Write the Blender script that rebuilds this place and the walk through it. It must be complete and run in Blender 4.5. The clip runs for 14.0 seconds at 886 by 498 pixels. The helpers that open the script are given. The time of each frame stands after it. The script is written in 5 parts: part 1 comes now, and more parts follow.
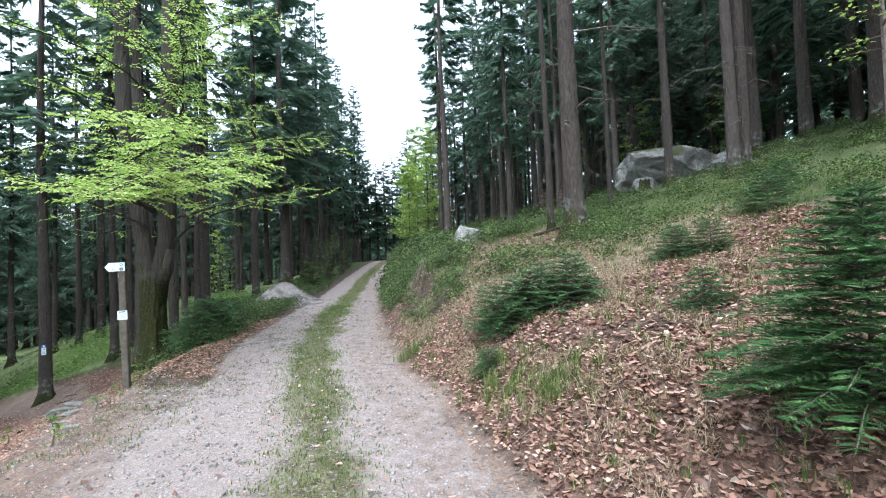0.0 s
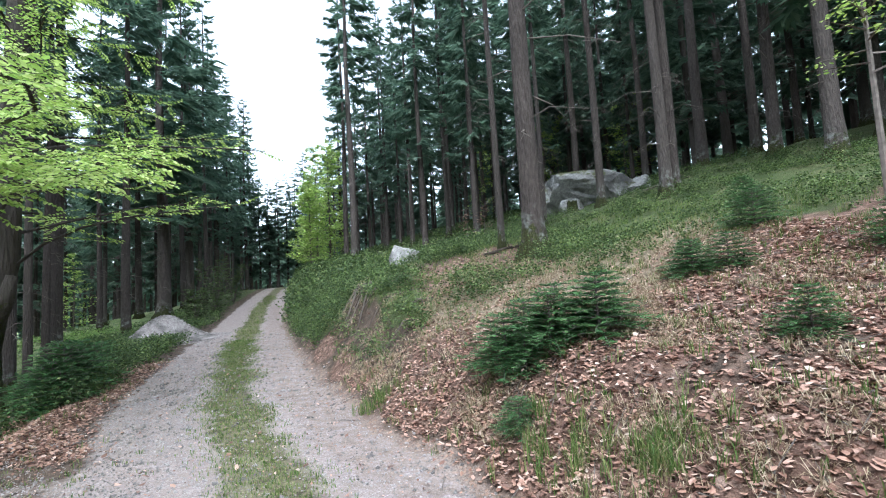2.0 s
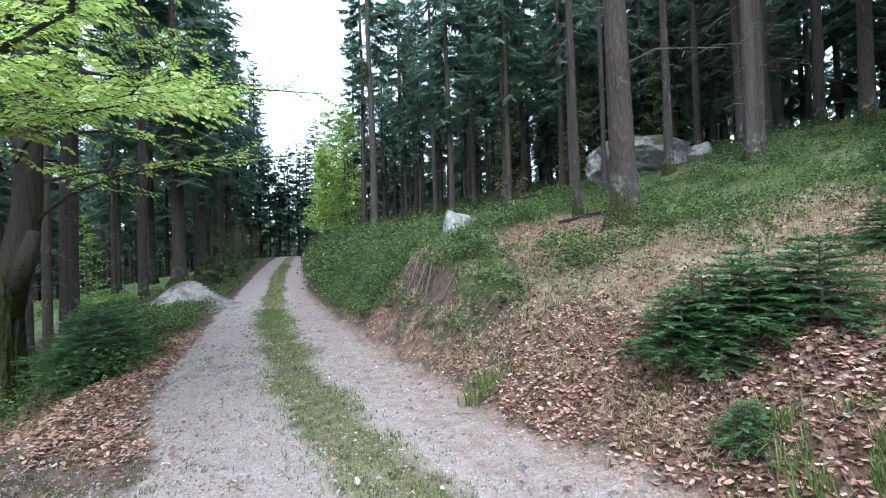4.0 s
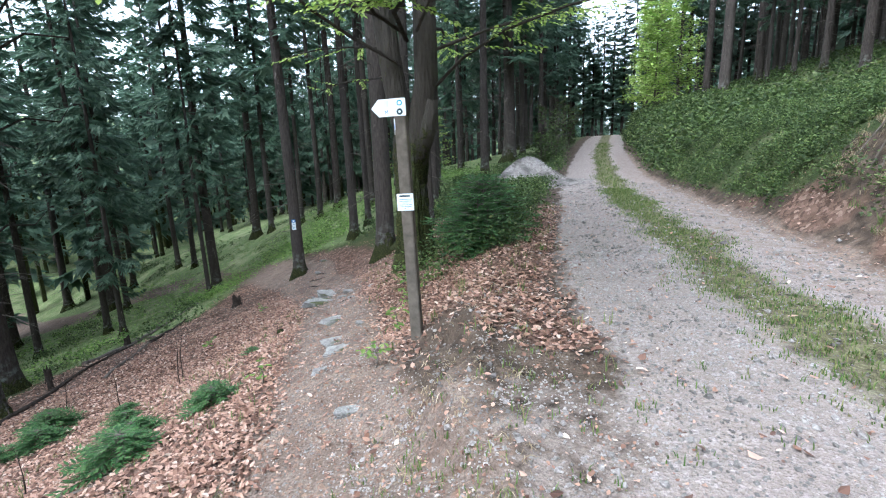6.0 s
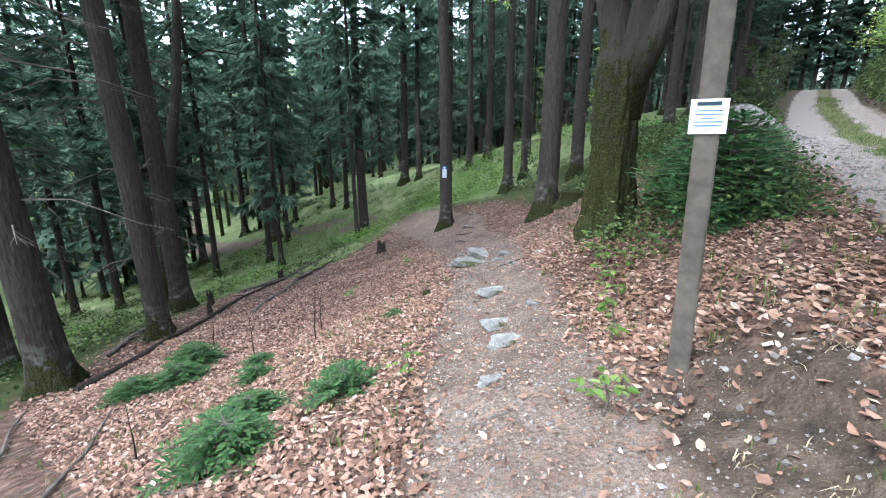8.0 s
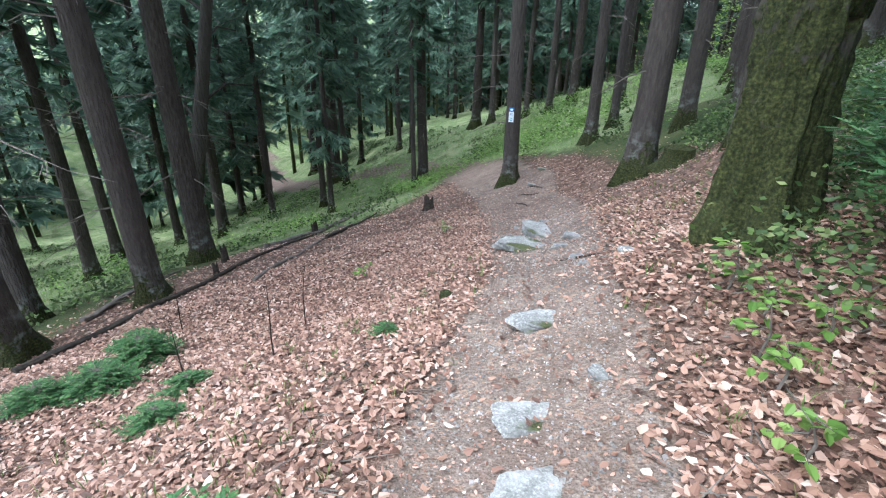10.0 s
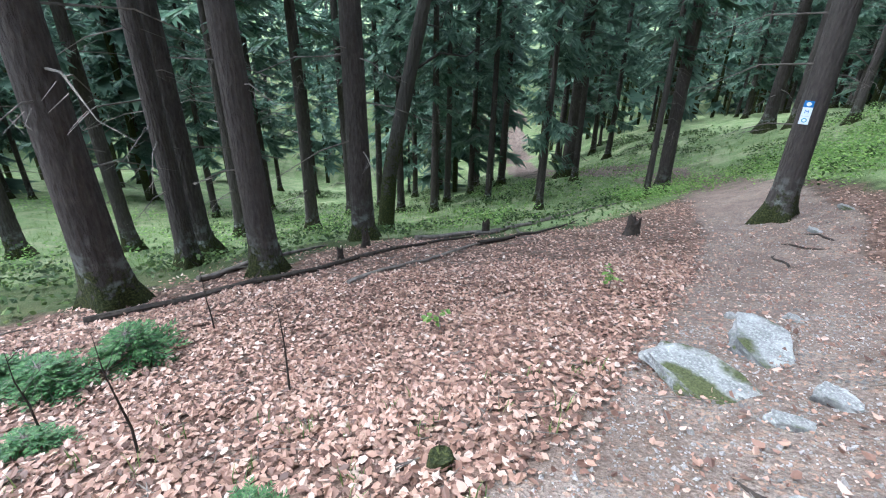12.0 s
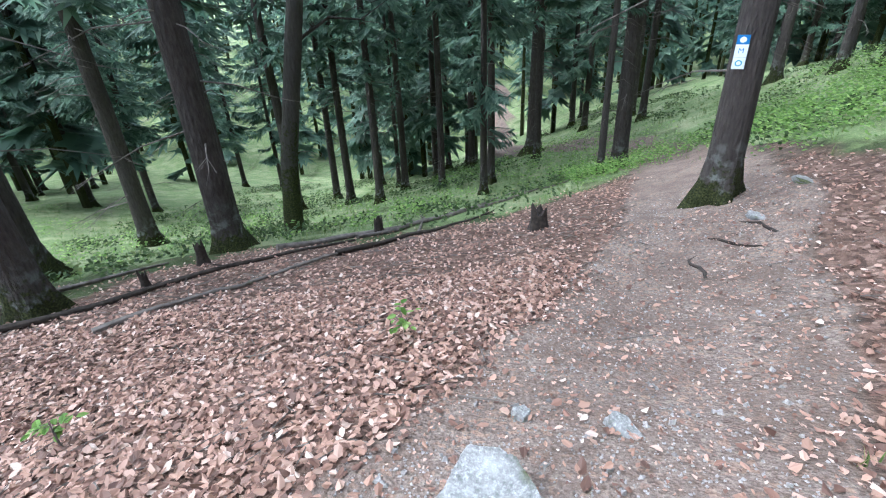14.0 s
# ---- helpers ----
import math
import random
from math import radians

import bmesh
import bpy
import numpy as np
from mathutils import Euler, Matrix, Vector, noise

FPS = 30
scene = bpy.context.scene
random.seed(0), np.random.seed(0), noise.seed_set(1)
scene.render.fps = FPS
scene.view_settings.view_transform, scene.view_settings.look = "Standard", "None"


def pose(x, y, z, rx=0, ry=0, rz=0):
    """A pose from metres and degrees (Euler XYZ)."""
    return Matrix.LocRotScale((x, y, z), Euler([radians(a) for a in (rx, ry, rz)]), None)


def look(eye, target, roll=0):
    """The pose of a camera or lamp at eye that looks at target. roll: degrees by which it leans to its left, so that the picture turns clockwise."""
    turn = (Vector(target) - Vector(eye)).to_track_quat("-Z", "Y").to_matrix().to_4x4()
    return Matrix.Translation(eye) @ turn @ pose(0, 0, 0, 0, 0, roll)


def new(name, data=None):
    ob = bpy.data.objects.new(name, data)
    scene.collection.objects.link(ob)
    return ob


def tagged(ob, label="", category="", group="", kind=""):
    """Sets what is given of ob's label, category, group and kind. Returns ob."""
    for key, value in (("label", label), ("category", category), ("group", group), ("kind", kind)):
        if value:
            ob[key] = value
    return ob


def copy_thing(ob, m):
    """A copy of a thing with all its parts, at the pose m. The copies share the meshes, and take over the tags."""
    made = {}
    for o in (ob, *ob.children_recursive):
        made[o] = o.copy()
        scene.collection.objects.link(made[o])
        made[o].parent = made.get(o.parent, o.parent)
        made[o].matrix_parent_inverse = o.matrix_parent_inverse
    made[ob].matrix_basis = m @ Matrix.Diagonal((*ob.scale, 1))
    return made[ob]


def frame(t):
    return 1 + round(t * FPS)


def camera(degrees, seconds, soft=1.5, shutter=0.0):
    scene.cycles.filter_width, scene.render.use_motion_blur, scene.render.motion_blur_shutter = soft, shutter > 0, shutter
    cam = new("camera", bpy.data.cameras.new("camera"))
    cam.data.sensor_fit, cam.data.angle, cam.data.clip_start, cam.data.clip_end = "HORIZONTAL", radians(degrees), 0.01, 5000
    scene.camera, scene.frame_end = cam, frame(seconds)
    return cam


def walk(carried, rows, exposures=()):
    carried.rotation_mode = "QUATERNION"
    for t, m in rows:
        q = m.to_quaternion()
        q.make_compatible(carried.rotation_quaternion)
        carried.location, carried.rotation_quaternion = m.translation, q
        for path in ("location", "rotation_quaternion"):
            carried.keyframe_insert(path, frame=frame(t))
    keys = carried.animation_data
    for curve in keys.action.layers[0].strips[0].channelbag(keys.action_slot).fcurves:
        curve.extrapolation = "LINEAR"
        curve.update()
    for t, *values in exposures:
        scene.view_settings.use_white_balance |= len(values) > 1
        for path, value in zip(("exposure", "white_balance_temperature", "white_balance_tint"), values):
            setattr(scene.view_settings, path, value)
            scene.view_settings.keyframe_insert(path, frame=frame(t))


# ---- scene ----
cam = camera(87.0, 14.0, 1.1)
PATH = [
    (0, (0.113, -0.092, 1.727), (0.101, 1.906, 1.802), -2.1),
    (0.5, (-0.107, 0.317, 1.762), (0.007, 2.311, 1.878), -2.6),
    (1, (-0.383, 0.695, 1.775), (-0.132, 2.675, 1.914), -2.8),
    (1.5, (-0.618, 1.077, 1.763), (-0.237, 3.033, 1.935), -2.8),
    (2, (-0.905, 1.376, 1.747), (-0.459, 3.319, 1.91), -3.2),
    (2.2, (-1.034, 1.496, 1.757), (-0.561, 3.433, 1.913), -2.8),
    (4.3, (-2.066, 2.935, 1.695), (-1.662, 4.894, 1.729), -1.3),
    (4.5, (-2.192, 3.06, 1.663), (-1.886, 5.036, 1.685), -1.1),
    (5, (-2.568, 3.348, 1.633), (-2.635, 5.346, 1.582), -0.6),
    (5.5, (-2.911, 3.65, 1.593), (-3.425, 5.571, 1.386), -1.1),
    (6, (-3.278, 3.902, 1.535), (-4.056, 5.7, 1.131), -2.0),
    (6.5, (-3.657, 4.191, 1.432), (-4.611, 5.881, 0.948), -3.2),
    (7, (-4.028, 4.474, 1.367), (-5.117, 6.077, 0.872), -1.8),
    (7.5, (-4.365, 4.763, 1.286), (-5.555, 6.282, 0.761), -0.7),
    (7.7, (-4.487, 4.898, 1.233), (-5.703, 6.391, 0.692), -0.4),
    (9.8, (-5.735, 6.943, 0.894), (-7.106, 8.175, 0.116), 0.1),
    (10, (-5.865, 7.203, 0.86), (-7.274, 8.381, 0.068), 0.6),
    (10.5, (-6.133, 7.911, 0.726), (-7.681, 8.843, -0.133), 1.3),
    (11, (-6.494, 8.602, 0.64), (-8.178, 9.243, -0.228), 1.2),
    (11.5, (-7.021, 9.201, 0.496), (-8.776, 9.615, -0.368), 1.3),
    (12, (-7.5, 9.722, 0.394), (-9.295, 9.974, -0.453), 0.8),
    (12.5, (-7.879, 10.341, 0.275), (-9.689, 10.549, -0.549), 0.2),
    (13, (-8.302, 11.008, 0.151), (-10.103, 11.259, -0.681), -1.4),
    (13.5, (-8.722, 11.601, 0.039), (-10.511, 11.881, -0.811), -2.0),
    (14, (-9.019, 12.19, -0.091), (-10.785, 12.407, -1.004), -3.1),
]
walk(cam, [(t, look(eye, target, roll)) for t, eye, target, roll in PATH],
     exposures=[(0.0, 1.84, 5600, 5), (4.5, 1.8, 5400, 6), (7.0, 2.05, 5500, 5), (10.0, 2.3, 5350, 5), (14.0, 2.72, 5250, 6)])


# ---- light ----
world = bpy.data.worlds.new("sky")
scene.world = world
world.use_nodes = True
sky = world.node_tree.nodes.new("ShaderNodeTexSky")
sky.sky_type, sky.sun_disc = "NISHITA", False
sky.sun_elevation, sky.sun_rotation = radians(58), radians(200)
sky.air_density, sky.dust_density, sky.ozone_density = 1.0, 3.0, 1.0
back = world.node_tree.nodes["Background"]
veil = world.node_tree.nodes.new("ShaderNodeHueSaturation")
veil.inputs["Saturation"].default_value, veil.inputs["Value"].default_value = 0.30, 1.35
world.node_tree.links.new(sky.outputs[0], veil.inputs["Color"])
world.node_tree.links.new(veil.outputs[0], back.inputs[0])
back.inputs[1].default_value = 0.15
sun = new("sun", bpy.data.lights.new("sun", "SUN"))
sun.data.energy, sun.data.angle, sun.data.color = 0.5, radians(60), (1.0, 0.98, 0.95)
sun.matrix_world = look((0, 0, 0), (-math.sin(radians(200)) * math.cos(radians(58)), -math.cos(radians(200)) * math.cos(radians(58)), -math.sin(radians(58))))


# ---- materials ----
class Nodes:
    """Short calls for a node tree."""

    def __init__(self, name):
        self.mat = bpy.data.materials.new(name)
        self.mat.use_nodes = True
        self.t = self.mat.node_tree
        self.bsdf = self.t.nodes["Principled BSDF"]
        self.out = self.t.nodes["Material Output"]

    def n(self, kind, **sets):
        node = self.t.nodes.new("ShaderNode" + kind)
        for key, value in sets.items():
            if key in node.inputs:
                self.put(node.inputs[key], value)
        return node

    def put(self, socket, value):
        if isinstance(value, bpy.types.NodeSocket):
            self.t.links.new(value, socket)
        elif isinstance(value, tuple) and len(value) == 3 and socket.type == "RGBA":
            socket.default_value = (*value, 1)
        else:
            socket.default_value = value

    def place(self):
        return self.n("TexCoord").outputs["Object"]

    def world_place(self):
        return self.n("NewGeometry").outputs["Position"]

    def noise(self, scale, detail=4, at=None, rough=0.55, out=0):
        node = self.n("TexNoise", Scale=scale, Detail=detail, Roughness=rough)
        if at is not None:
            self.put(node.inputs["Vector"], at)
        return node.outputs[out]

    def ramp(self, fac, stops):
        node = self.n("ValToRGB")
        self.put(node.inputs[0], fac)
        e = node.color_ramp.elements
        while len(e) < len(stops):
            e.new(0.5)
        for el, (p, c) in zip(e, stops):
            el.position = p
            el.color = (*c, 1) if isinstance(c, tuple) else (c, c, c, 1)
        return node.outputs[0]

    def mix(self, fac, a, b, blend="MIX"):
        node = self.t.nodes.new("ShaderNodeMix")
        node.data_type, node.blend_type = "RGBA", blend
        for socket, value in ((node.inputs[0], fac), (node.inputs[6], a), (node.inputs[7], b)):
            self.put(socket, value)
        return node.outputs[2]

    def math(self, op, a, b=0.0):
        node = self.t.nodes.new("ShaderNodeMath")
        node.operation = op
        self.put(node.inputs[0], a)
        self.put(node.inputs[1], b)
        return node.outputs[0]

    def attr(self, name):
        node = self.n("Attribute")
        node.attribute_name = name
        return node.outputs["Fac"]

    def bump(self, height, strength=0.5, distance=0.02):
        node = self.n("Bump", Strength=strength, Distance=distance)
        self.put(node.inputs["Height"], height)
        self.put(self.bsdf.inputs["Normal"], node.outputs[0])

    def end(self, color=None, rough=0.8, spec=0.3):
        if color is not None:
            self.put(self.bsdf.inputs["Base Color"], color)
        self.put(self.bsdf.inputs["Roughness"], rough)
        self.bsdf.inputs["Specular IOR Level"].default_value = spec
        return self.mat


def ground_material():
    g = Nodes("forest_ground")
    p = g.world_place()
    fine, mid, big = g.noise(38, 6, p), g.noise(7, 5, p), g.noise(1.1, 4, p)
    grit = g.noise(150, 5, p, 0.7)
    soil = g.ramp(mid, [(0.3, (0.030, 0.022, 0.017)), (0.55, (0.085, 0.060, 0.044)), (0.8, (0.17, 0.13, 0.10))])
    cells = g.n("TexVoronoi", Scale=55.0)
    g.put(cells.inputs["Vector"], p)
    stones = g.ramp(cells.outputs["Color"], [(0.0, (0.15, 0.128, 0.12)), (0.5, (0.28, 0.238, 0.225)), (1.0, (0.50, 0.44, 0.425))])
    gravel = g.mix(g.ramp(fine, [(0.35, 0.0), (0.65, 1.0)]), (0.25, 0.21, 0.19), stones)
    gravel = g.mix(g.ramp(mid, [(0.35, 0.55), (0.7, 0.0)]), gravel, (0.25, 0.195, 0.165))
    trail = g.mix(g.ramp(fine, [(0.4, 0.0), (0.7, 1.0)]), (0.145, 0.105, 0.084), (0.32, 0.26, 0.22))
    bits = g.n("TexVoronoi", Scale=34.0)
    g.put(bits.inputs["Vector"], p)
    trail = g.mix(g.ramp(bits.outputs["Color"], [(0.70, 0.0), (0.78, 0.75)]), trail, (0.33, 0.21, 0.15))
    trail = g.mix(g.ramp(g.noise(2.6, 5, p, 0.65), [(0.42, 0.0), (0.60, 0.65)]), trail, (0.105, 0.072, 0.055))
    trail = g.mix(g.ramp(big, [(0.35, 0.45), (0.7, 0.0)]), trail, (0.145, 0.10, 0.078))
    flakes = g.n("TexVoronoi", Scale=17.0)
    g.put(flakes.inputs["Vector"], p)
    litter = g.ramp(flakes.outputs["Color"], [(0.0, (0.035, 0.020, 0.015)), (0.4, (0.10, 0.058, 0.042)), (0.75, (0.20, 0.125, 0.095)), (1.0, (0.33, 0.235, 0.19))])
    litter = g.mix(g.ramp(mid, [(0.4, 0.0), (0.75, 0.6)]), litter, (0.10, 0.062, 0.042))
    moss = g.ramp(fine, [(0.3, (0.022, 0.032, 0.010)), (0.6, (0.050, 0.075, 0.022)), (0.8, (0.10, 0.13, 0.04))])
    moss = g.mix(g.ramp(big, [(0.4, 0.0), (0.75, 0.55)]), moss, (0.13, 0.12, 0.055))

    def edged(name, noise_amount=0.5):
        a = g.math("ADD", g.attr(name), g.math("MULTIPLY", g.math("SUBTRACT", mid, 0.5), noise_amount))
        return g.ramp(a, [(0.38, 0.0), (0.62, 1.0)])

    c = g.mix(edged("green"), soil, moss)
    meadow = g.ramp(fine, [(0.3, (0.07, 0.11, 0.035)), (0.55, (0.16, 0.21, 0.08)), (0.8, (0.28, 0.31, 0.15))])
    meadow = g.mix(g.ramp(big, [(0.45, 0.0), (0.7, 0.6)]), meadow, (0.32, 0.31, 0.19))
    c = g.mix(edged("meadow"), c, meadow)
    c = g.mix(edged("leaf"), c, litter)
    turf = g.ramp(fine, [(0.3, (0.07, 0.075, 0.032)), (0.55, (0.15, 0.145, 0.07)), (0.8, (0.29, 0.25, 0.165))])
    straw = g.ramp(fine, [(0.3, (0.10, 0.075, 0.045)), (0.7, (0.29, 0.235, 0.165))])
    c = g.mix(edged("straw"), c, straw)
    c = g.mix(edged("trail"), c, trail)
    c = g.mix(edged("gravel"), c, gravel)
    tufty = g.math("ADD", g.attr("strip"), g.math("ADD", g.math("MULTIPLY", g.math("SUBTRACT", mid, 0.5), 0.9), g.math("MULTIPLY", g.math("SUBTRACT", fine, 0.5), 1.1)))
    c = g.mix(g.ramp(tufty, [(0.34, 0.0), (0.85, 0.85)]), c, turf)
    c = g.mix(g.ramp(grit, [(0.36, 0.55), (0.50, 0.0)]), c, (0.05, 0.04, 0.03))
    c = g.mix(g.ramp(grit, [(0.58, 0.0), (0.70, 0.30)]), c, (0.50, 0.45, 0.40))
    h = g.math("ADD", g.math("MULTIPLY", fine, 0.5), g.math("MULTIPLY", cells.outputs["Distance"], 0.45))
    h = g.math("ADD", h, mid)
    g.bump(h, 0.7, 0.03)
    return g.end(c, 0.93, 0.15)


def bark_material(name, dark, light, moss_to=0.0, scale=1.0):
    g = Nodes(name)
    p = g.place()
    m = g.n("Mapping", Scale=(14 * scale, 14 * scale, 3.2 * scale))
    g.put(m.inputs["Vector"], p)
    plates = g.n("TexVoronoi", Scale=1.6)
    g.put(plates.inputs["Vector"], m.outputs[0])
    fib = g.noise(2.2, 6, m.outputs[0], 0.65)
    big = g.noise(0.9, 3, p)
    c = g.ramp(fib, [(0.3, dark), (0.55, tuple((a + b) / 2 for a, b in zip(dark, light))), (0.75, light)])
    c = g.mix(g.ramp(big, [(0.45, 0.0), (0.7, 0.5)]), c, tuple(0.75 * a for a in dark))
    rnd = g.n("ObjectInfo").outputs["Random"]
    c = g.mix(g.math("MULTIPLY", rnd, 0.35), c, (0.11, 0.095, 0.085))
    lichen = g.ramp(g.noise(5.5, 5, p), [(0.50, 0.0), (0.62, 0.7)])
    z = g.n("SeparateXYZ")
    g.put(z.inputs[0], p)
    low = g.ramp(z.outputs["Z"], [(0.15, 0.8), (1.0, 0.0)])
    c = g.mix(g.math("MULTIPLY", lichen, low), c, (0.34, 0.37, 0.33))
    if moss_to:
        patch = g.math("SUBTRACT", g.math("ADD", g.math("ADD", g.math("MULTIPLY", g.noise(3.5, 5, p), 0.6), g.math("MULTIPLY", g.noise(14, 5, p), 0.4)), 0.30), g.math("MULTIPLY", z.outputs["Z"], 0.45 / moss_to))
        mossy = g.ramp(g.noise(45, 5, p), [(0.3, (0.010, 0.012, 0.004)), (0.5, (0.030, 0.034, 0.010)), (0.75, (0.085, 0.088, 0.026))])
        c = g.mix(g.ramp(patch, [(0.52, 0.0), (0.62, 1.0)]), c, mossy)
    g.bump(g.math("ADD", g.math("MULTIPLY", plates.outputs["Distance"], 0.8), fib), 1.0, 0.045)
    return g.end(c, 0.9, 0.2)


def leafy(name, stops, through_amount=0.35, rough=0.6, wide=0.0):
    """Leaves and needles: varied green, some light passing through."""
    g = Nodes(name)
    r = g.n("NewGeometry").outputs["Random Per Island"]
    c = g.ramp(r, stops)
    # wide: patchy leaf tone, darkened to paint in shaded gaps between clumps
    if wide:
        c = g.mix(g.ramp(g.noise(wide, 3, g.world_place()), [(0.38, 0.0), (0.62, 0.75)]), c, stops[0][1])
    g.put(g.bsdf.inputs["Base Color"], c)
    g.bsdf.inputs["Roughness"].default_value = rough
    g.bsdf.inputs["Specular IOR Level"].default_value = 0.25
    tr = g.n("BsdfTranslucent")
    g.put(tr.inputs["Color"], c)
    mx = g.n("MixShader")
    mx.inputs[0].default_value = through_amount
    g.t.links.new(g.bsdf.outputs[0], mx.inputs[1])
    g.t.links.new(tr.outputs[0], mx.inputs[2])
    g.t.links.new(mx.outputs[0], g.out.inputs[0])
    return g.mat


def rock_material(name, base, light, moss=0.0):
    g = Nodes(name)
    p = g.place()
    f, m, b = g.noise(60, 6, p, 0.7), g.noise(9, 5, p), g.noise(2.2, 4, p)
    c = g.ramp(f, [(0.3, tuple(0.55 * v for v in base)), (0.5, base), (0.7, light)])
    c = g.mix(g.ramp(m, [(0.45, 0.0), (0.7, 0.6)]), c, light)
    c = g.mix(g.ramp(b, [(0.48, 0.0), (0.60, 0.7)]), c, tuple(0.35 * v for v in base))
    if moss:
        nz = g.n("SeparateXYZ")
        g.put(nz.inputs[0], g.n("NewGeometry").outputs["Normal"])
        mk = g.math("ADD", g.math("MULTIPLY", nz.outputs["Z"], 0.25), g.noise(2.6, 5, p))
        mossy = g.ramp(g.noise(70, 4, p), [(0.3, (0.030, 0.034, 0.012)), (0.7, (0.095, 0.10, 0.038))])
        c = g.mix(g.ramp(mk, [(0.80 - moss, 0.0), (0.88 - moss, 1.0)]), c, mossy)
    g.bump(g.math("ADD", g.math("MULTIPLY", f, 0.4), m), 0.7, 0.03)
    return g.end(c, 0.85, 0.25)


def plain(name, color, rough=0.6, spread=0.12, scale=20.0, spec=0.3):
    g = Nodes(name)
    c = g.ramp(g.noise(scale, 5, g.place()), [(0.3, tuple(v * (1 - spread) for v in color)), (0.7, tuple(min(1, v * (1 + spread)) for v in color))])
    return g.end(c, rough, spec)


GROUND = ground_material()
SPRUCE_BARK = bark_material("spruce_bark", (0.026, 0.020, 0.017), (0.090, 0.073, 0.062), 0.85)
BEECH_BARK = bark_material("mossy_beech_bark", (0.016, 0.013, 0.010), (0.055, 0.047, 0.036), 3.8, 0.8)
DEAD_WOOD = plain("dead_wood", (0.12, 0.10, 0.085), 0.9, 0.45, 9)
GREY_WOOD = plain("weathered_post_wood", (0.105, 0.088, 0.070), 0.85, 0.35, 14)
NEEDLES = leafy("spruce_needles", [(0.0, (0.048, 0.088, 0.060)), (0.6, (0.100, 0.160, 0.108)), (1.0, (0.17, 0.235, 0.16))], 0.52, 0.6)
YOUNG_NEEDLES = leafy("young_spruce_needles", [(0.0, (0.034, 0.085, 0.030)), (0.6, (0.072, 0.150, 0.050)), (1.0, (0.13, 0.22, 0.08))], 0.35, 0.5)
BEECH_LEAF = leafy("fresh_beech_leaves", [(0.0, (0.20, 0.33, 0.06)), (0.6, (0.37, 0.49, 0.12)), (1.0, (0.52, 0.61, 0.23))], 0.5, 0.4)
SHRUB_LEAF = leafy("bilberry_leaves", [(0.0, (0.034, 0.055, 0.020)), (0.5, (0.095, 0.145, 0.042)), (0.85, (0.17, 0.235, 0.075)), (1.0, (0.27, 0.30, 0.12))], 0.4, 0.5, 2.2)
GRASS = leafy("grass_blades", [(0.0, (0.055, 0.10, 0.022)), (0.6, (0.11, 0.165, 0.04)), (1.0, (0.25, 0.24, 0.10))], 0.35, 0.6)
LITTER = leafy("fallen_beech_leaves", [(0.0, (0.085, 0.046, 0.034)), (0.35, (0.20, 0.108, 0.076)), (0.7, (0.35, 0.208, 0.150)), (0.93, (0.44, 0.295, 0.23)), (1.0, (0.52, 0.42, 0.35))], 0.12, 0.5)
STRAW = leafy("dry_grass_blades", [(0.0, (0.17, 0.12, 0.07)), (0.5, (0.30, 0.235, 0.15)), (1.0, (0.44, 0.37, 0.26))], 0.25, 0.7)
GRANITE = rock_material("granite", (0.20, 0.192, 0.183), (0.43, 0.415, 0.39), 0.02)
MOSSY_GRANITE = rock_material("mossy_granite", (0.19, 0.183, 0.174), (0.41, 0.395, 0.37), 0.10)
BOULDER_GRANITE = rock_material("boulder_granite", (0.15, 0.145, 0.138), (0.40, 0.385, 0.36), 0.16)
SEEDLING_LEAF = leafy("seedling_leaves", [(0.0, (0.09, 0.17, 0.03)), (0.6, (0.17, 0.27, 0.06)), (1.0, (0.28, 0.38, 0.11))], 0.45, 0.45)
CRUSHED = rock_material("crushed_stone", (0.23, 0.205, 0.19), (0.43, 0.395, 0.375))


# ---- the lie of the land ----
def smooth(a, b, v):
    u = min(1.0, max(0.0, (v - a) / (b - a)))
    return u * u * (3 - 2 * u)


def along(table, v):
    """A smooth line through the (v, value) pairs of a table."""
    if v <= table[0][0]:
        return table[0][1]
    for i in range(len(table) - 1):
        v0, a = table[i]
        v1, b = table[i + 1]
        if v <= v1:
            m0 = (b - table[max(i - 1, 0)][1]) / (v1 - table[max(i - 1, 0)][0])
            j = min(i + 2, len(table) - 1)
            m1 = (table[j][1] - a) / (table[j][0] - v0)
            u, w = (v - v0) / (v1 - v0), v1 - v0
            return ((2 * u**3 - 3 * u**2 + 1) * a + (u**3 - 2 * u**2 + u) * w * m0
                    + (-2 * u**3 + 3 * u**2) * b + (u**3 - u**2) * w * m1)
    return table[-1][1]


ROAD_X = [(-40, 12.0), (-12, 3.6), (0, 0.2), (3.4, -0.83), (9.9, -2.64), (22.5, -4.5), (36, -5.8), (54, -6.8), (80, -7.6)]
ROAD_Z = [(-40, -0.6), (-12, -0.2), (0, 0.06), (3.4, 0.14), (9.9, 0.30), (22.5, 0.46), (36, 1.35), (54, 2.6), (66, 2.75), (95, 2.2)]
HALF_ROAD = 1.32
TRAIL = [(-2.6, 3.6), (-3.6, 4.6), (-5.2, 6.3), (-6.5, 8.0), (-7.9, 9.9), (-9.3, 11.8), (-11.2, 13.9), (-13.2, 15.6), (-15.6, 17.2), (-19.0, 19.0), (-24.0, 20.6)]
FAR_TRAIL = [(-24.0, 20.6), (-31.0, 20.5), (-38.0, 20.9), (-45.0, 21.6), (-54.0, 24.2), (-70.0, 28.0)]


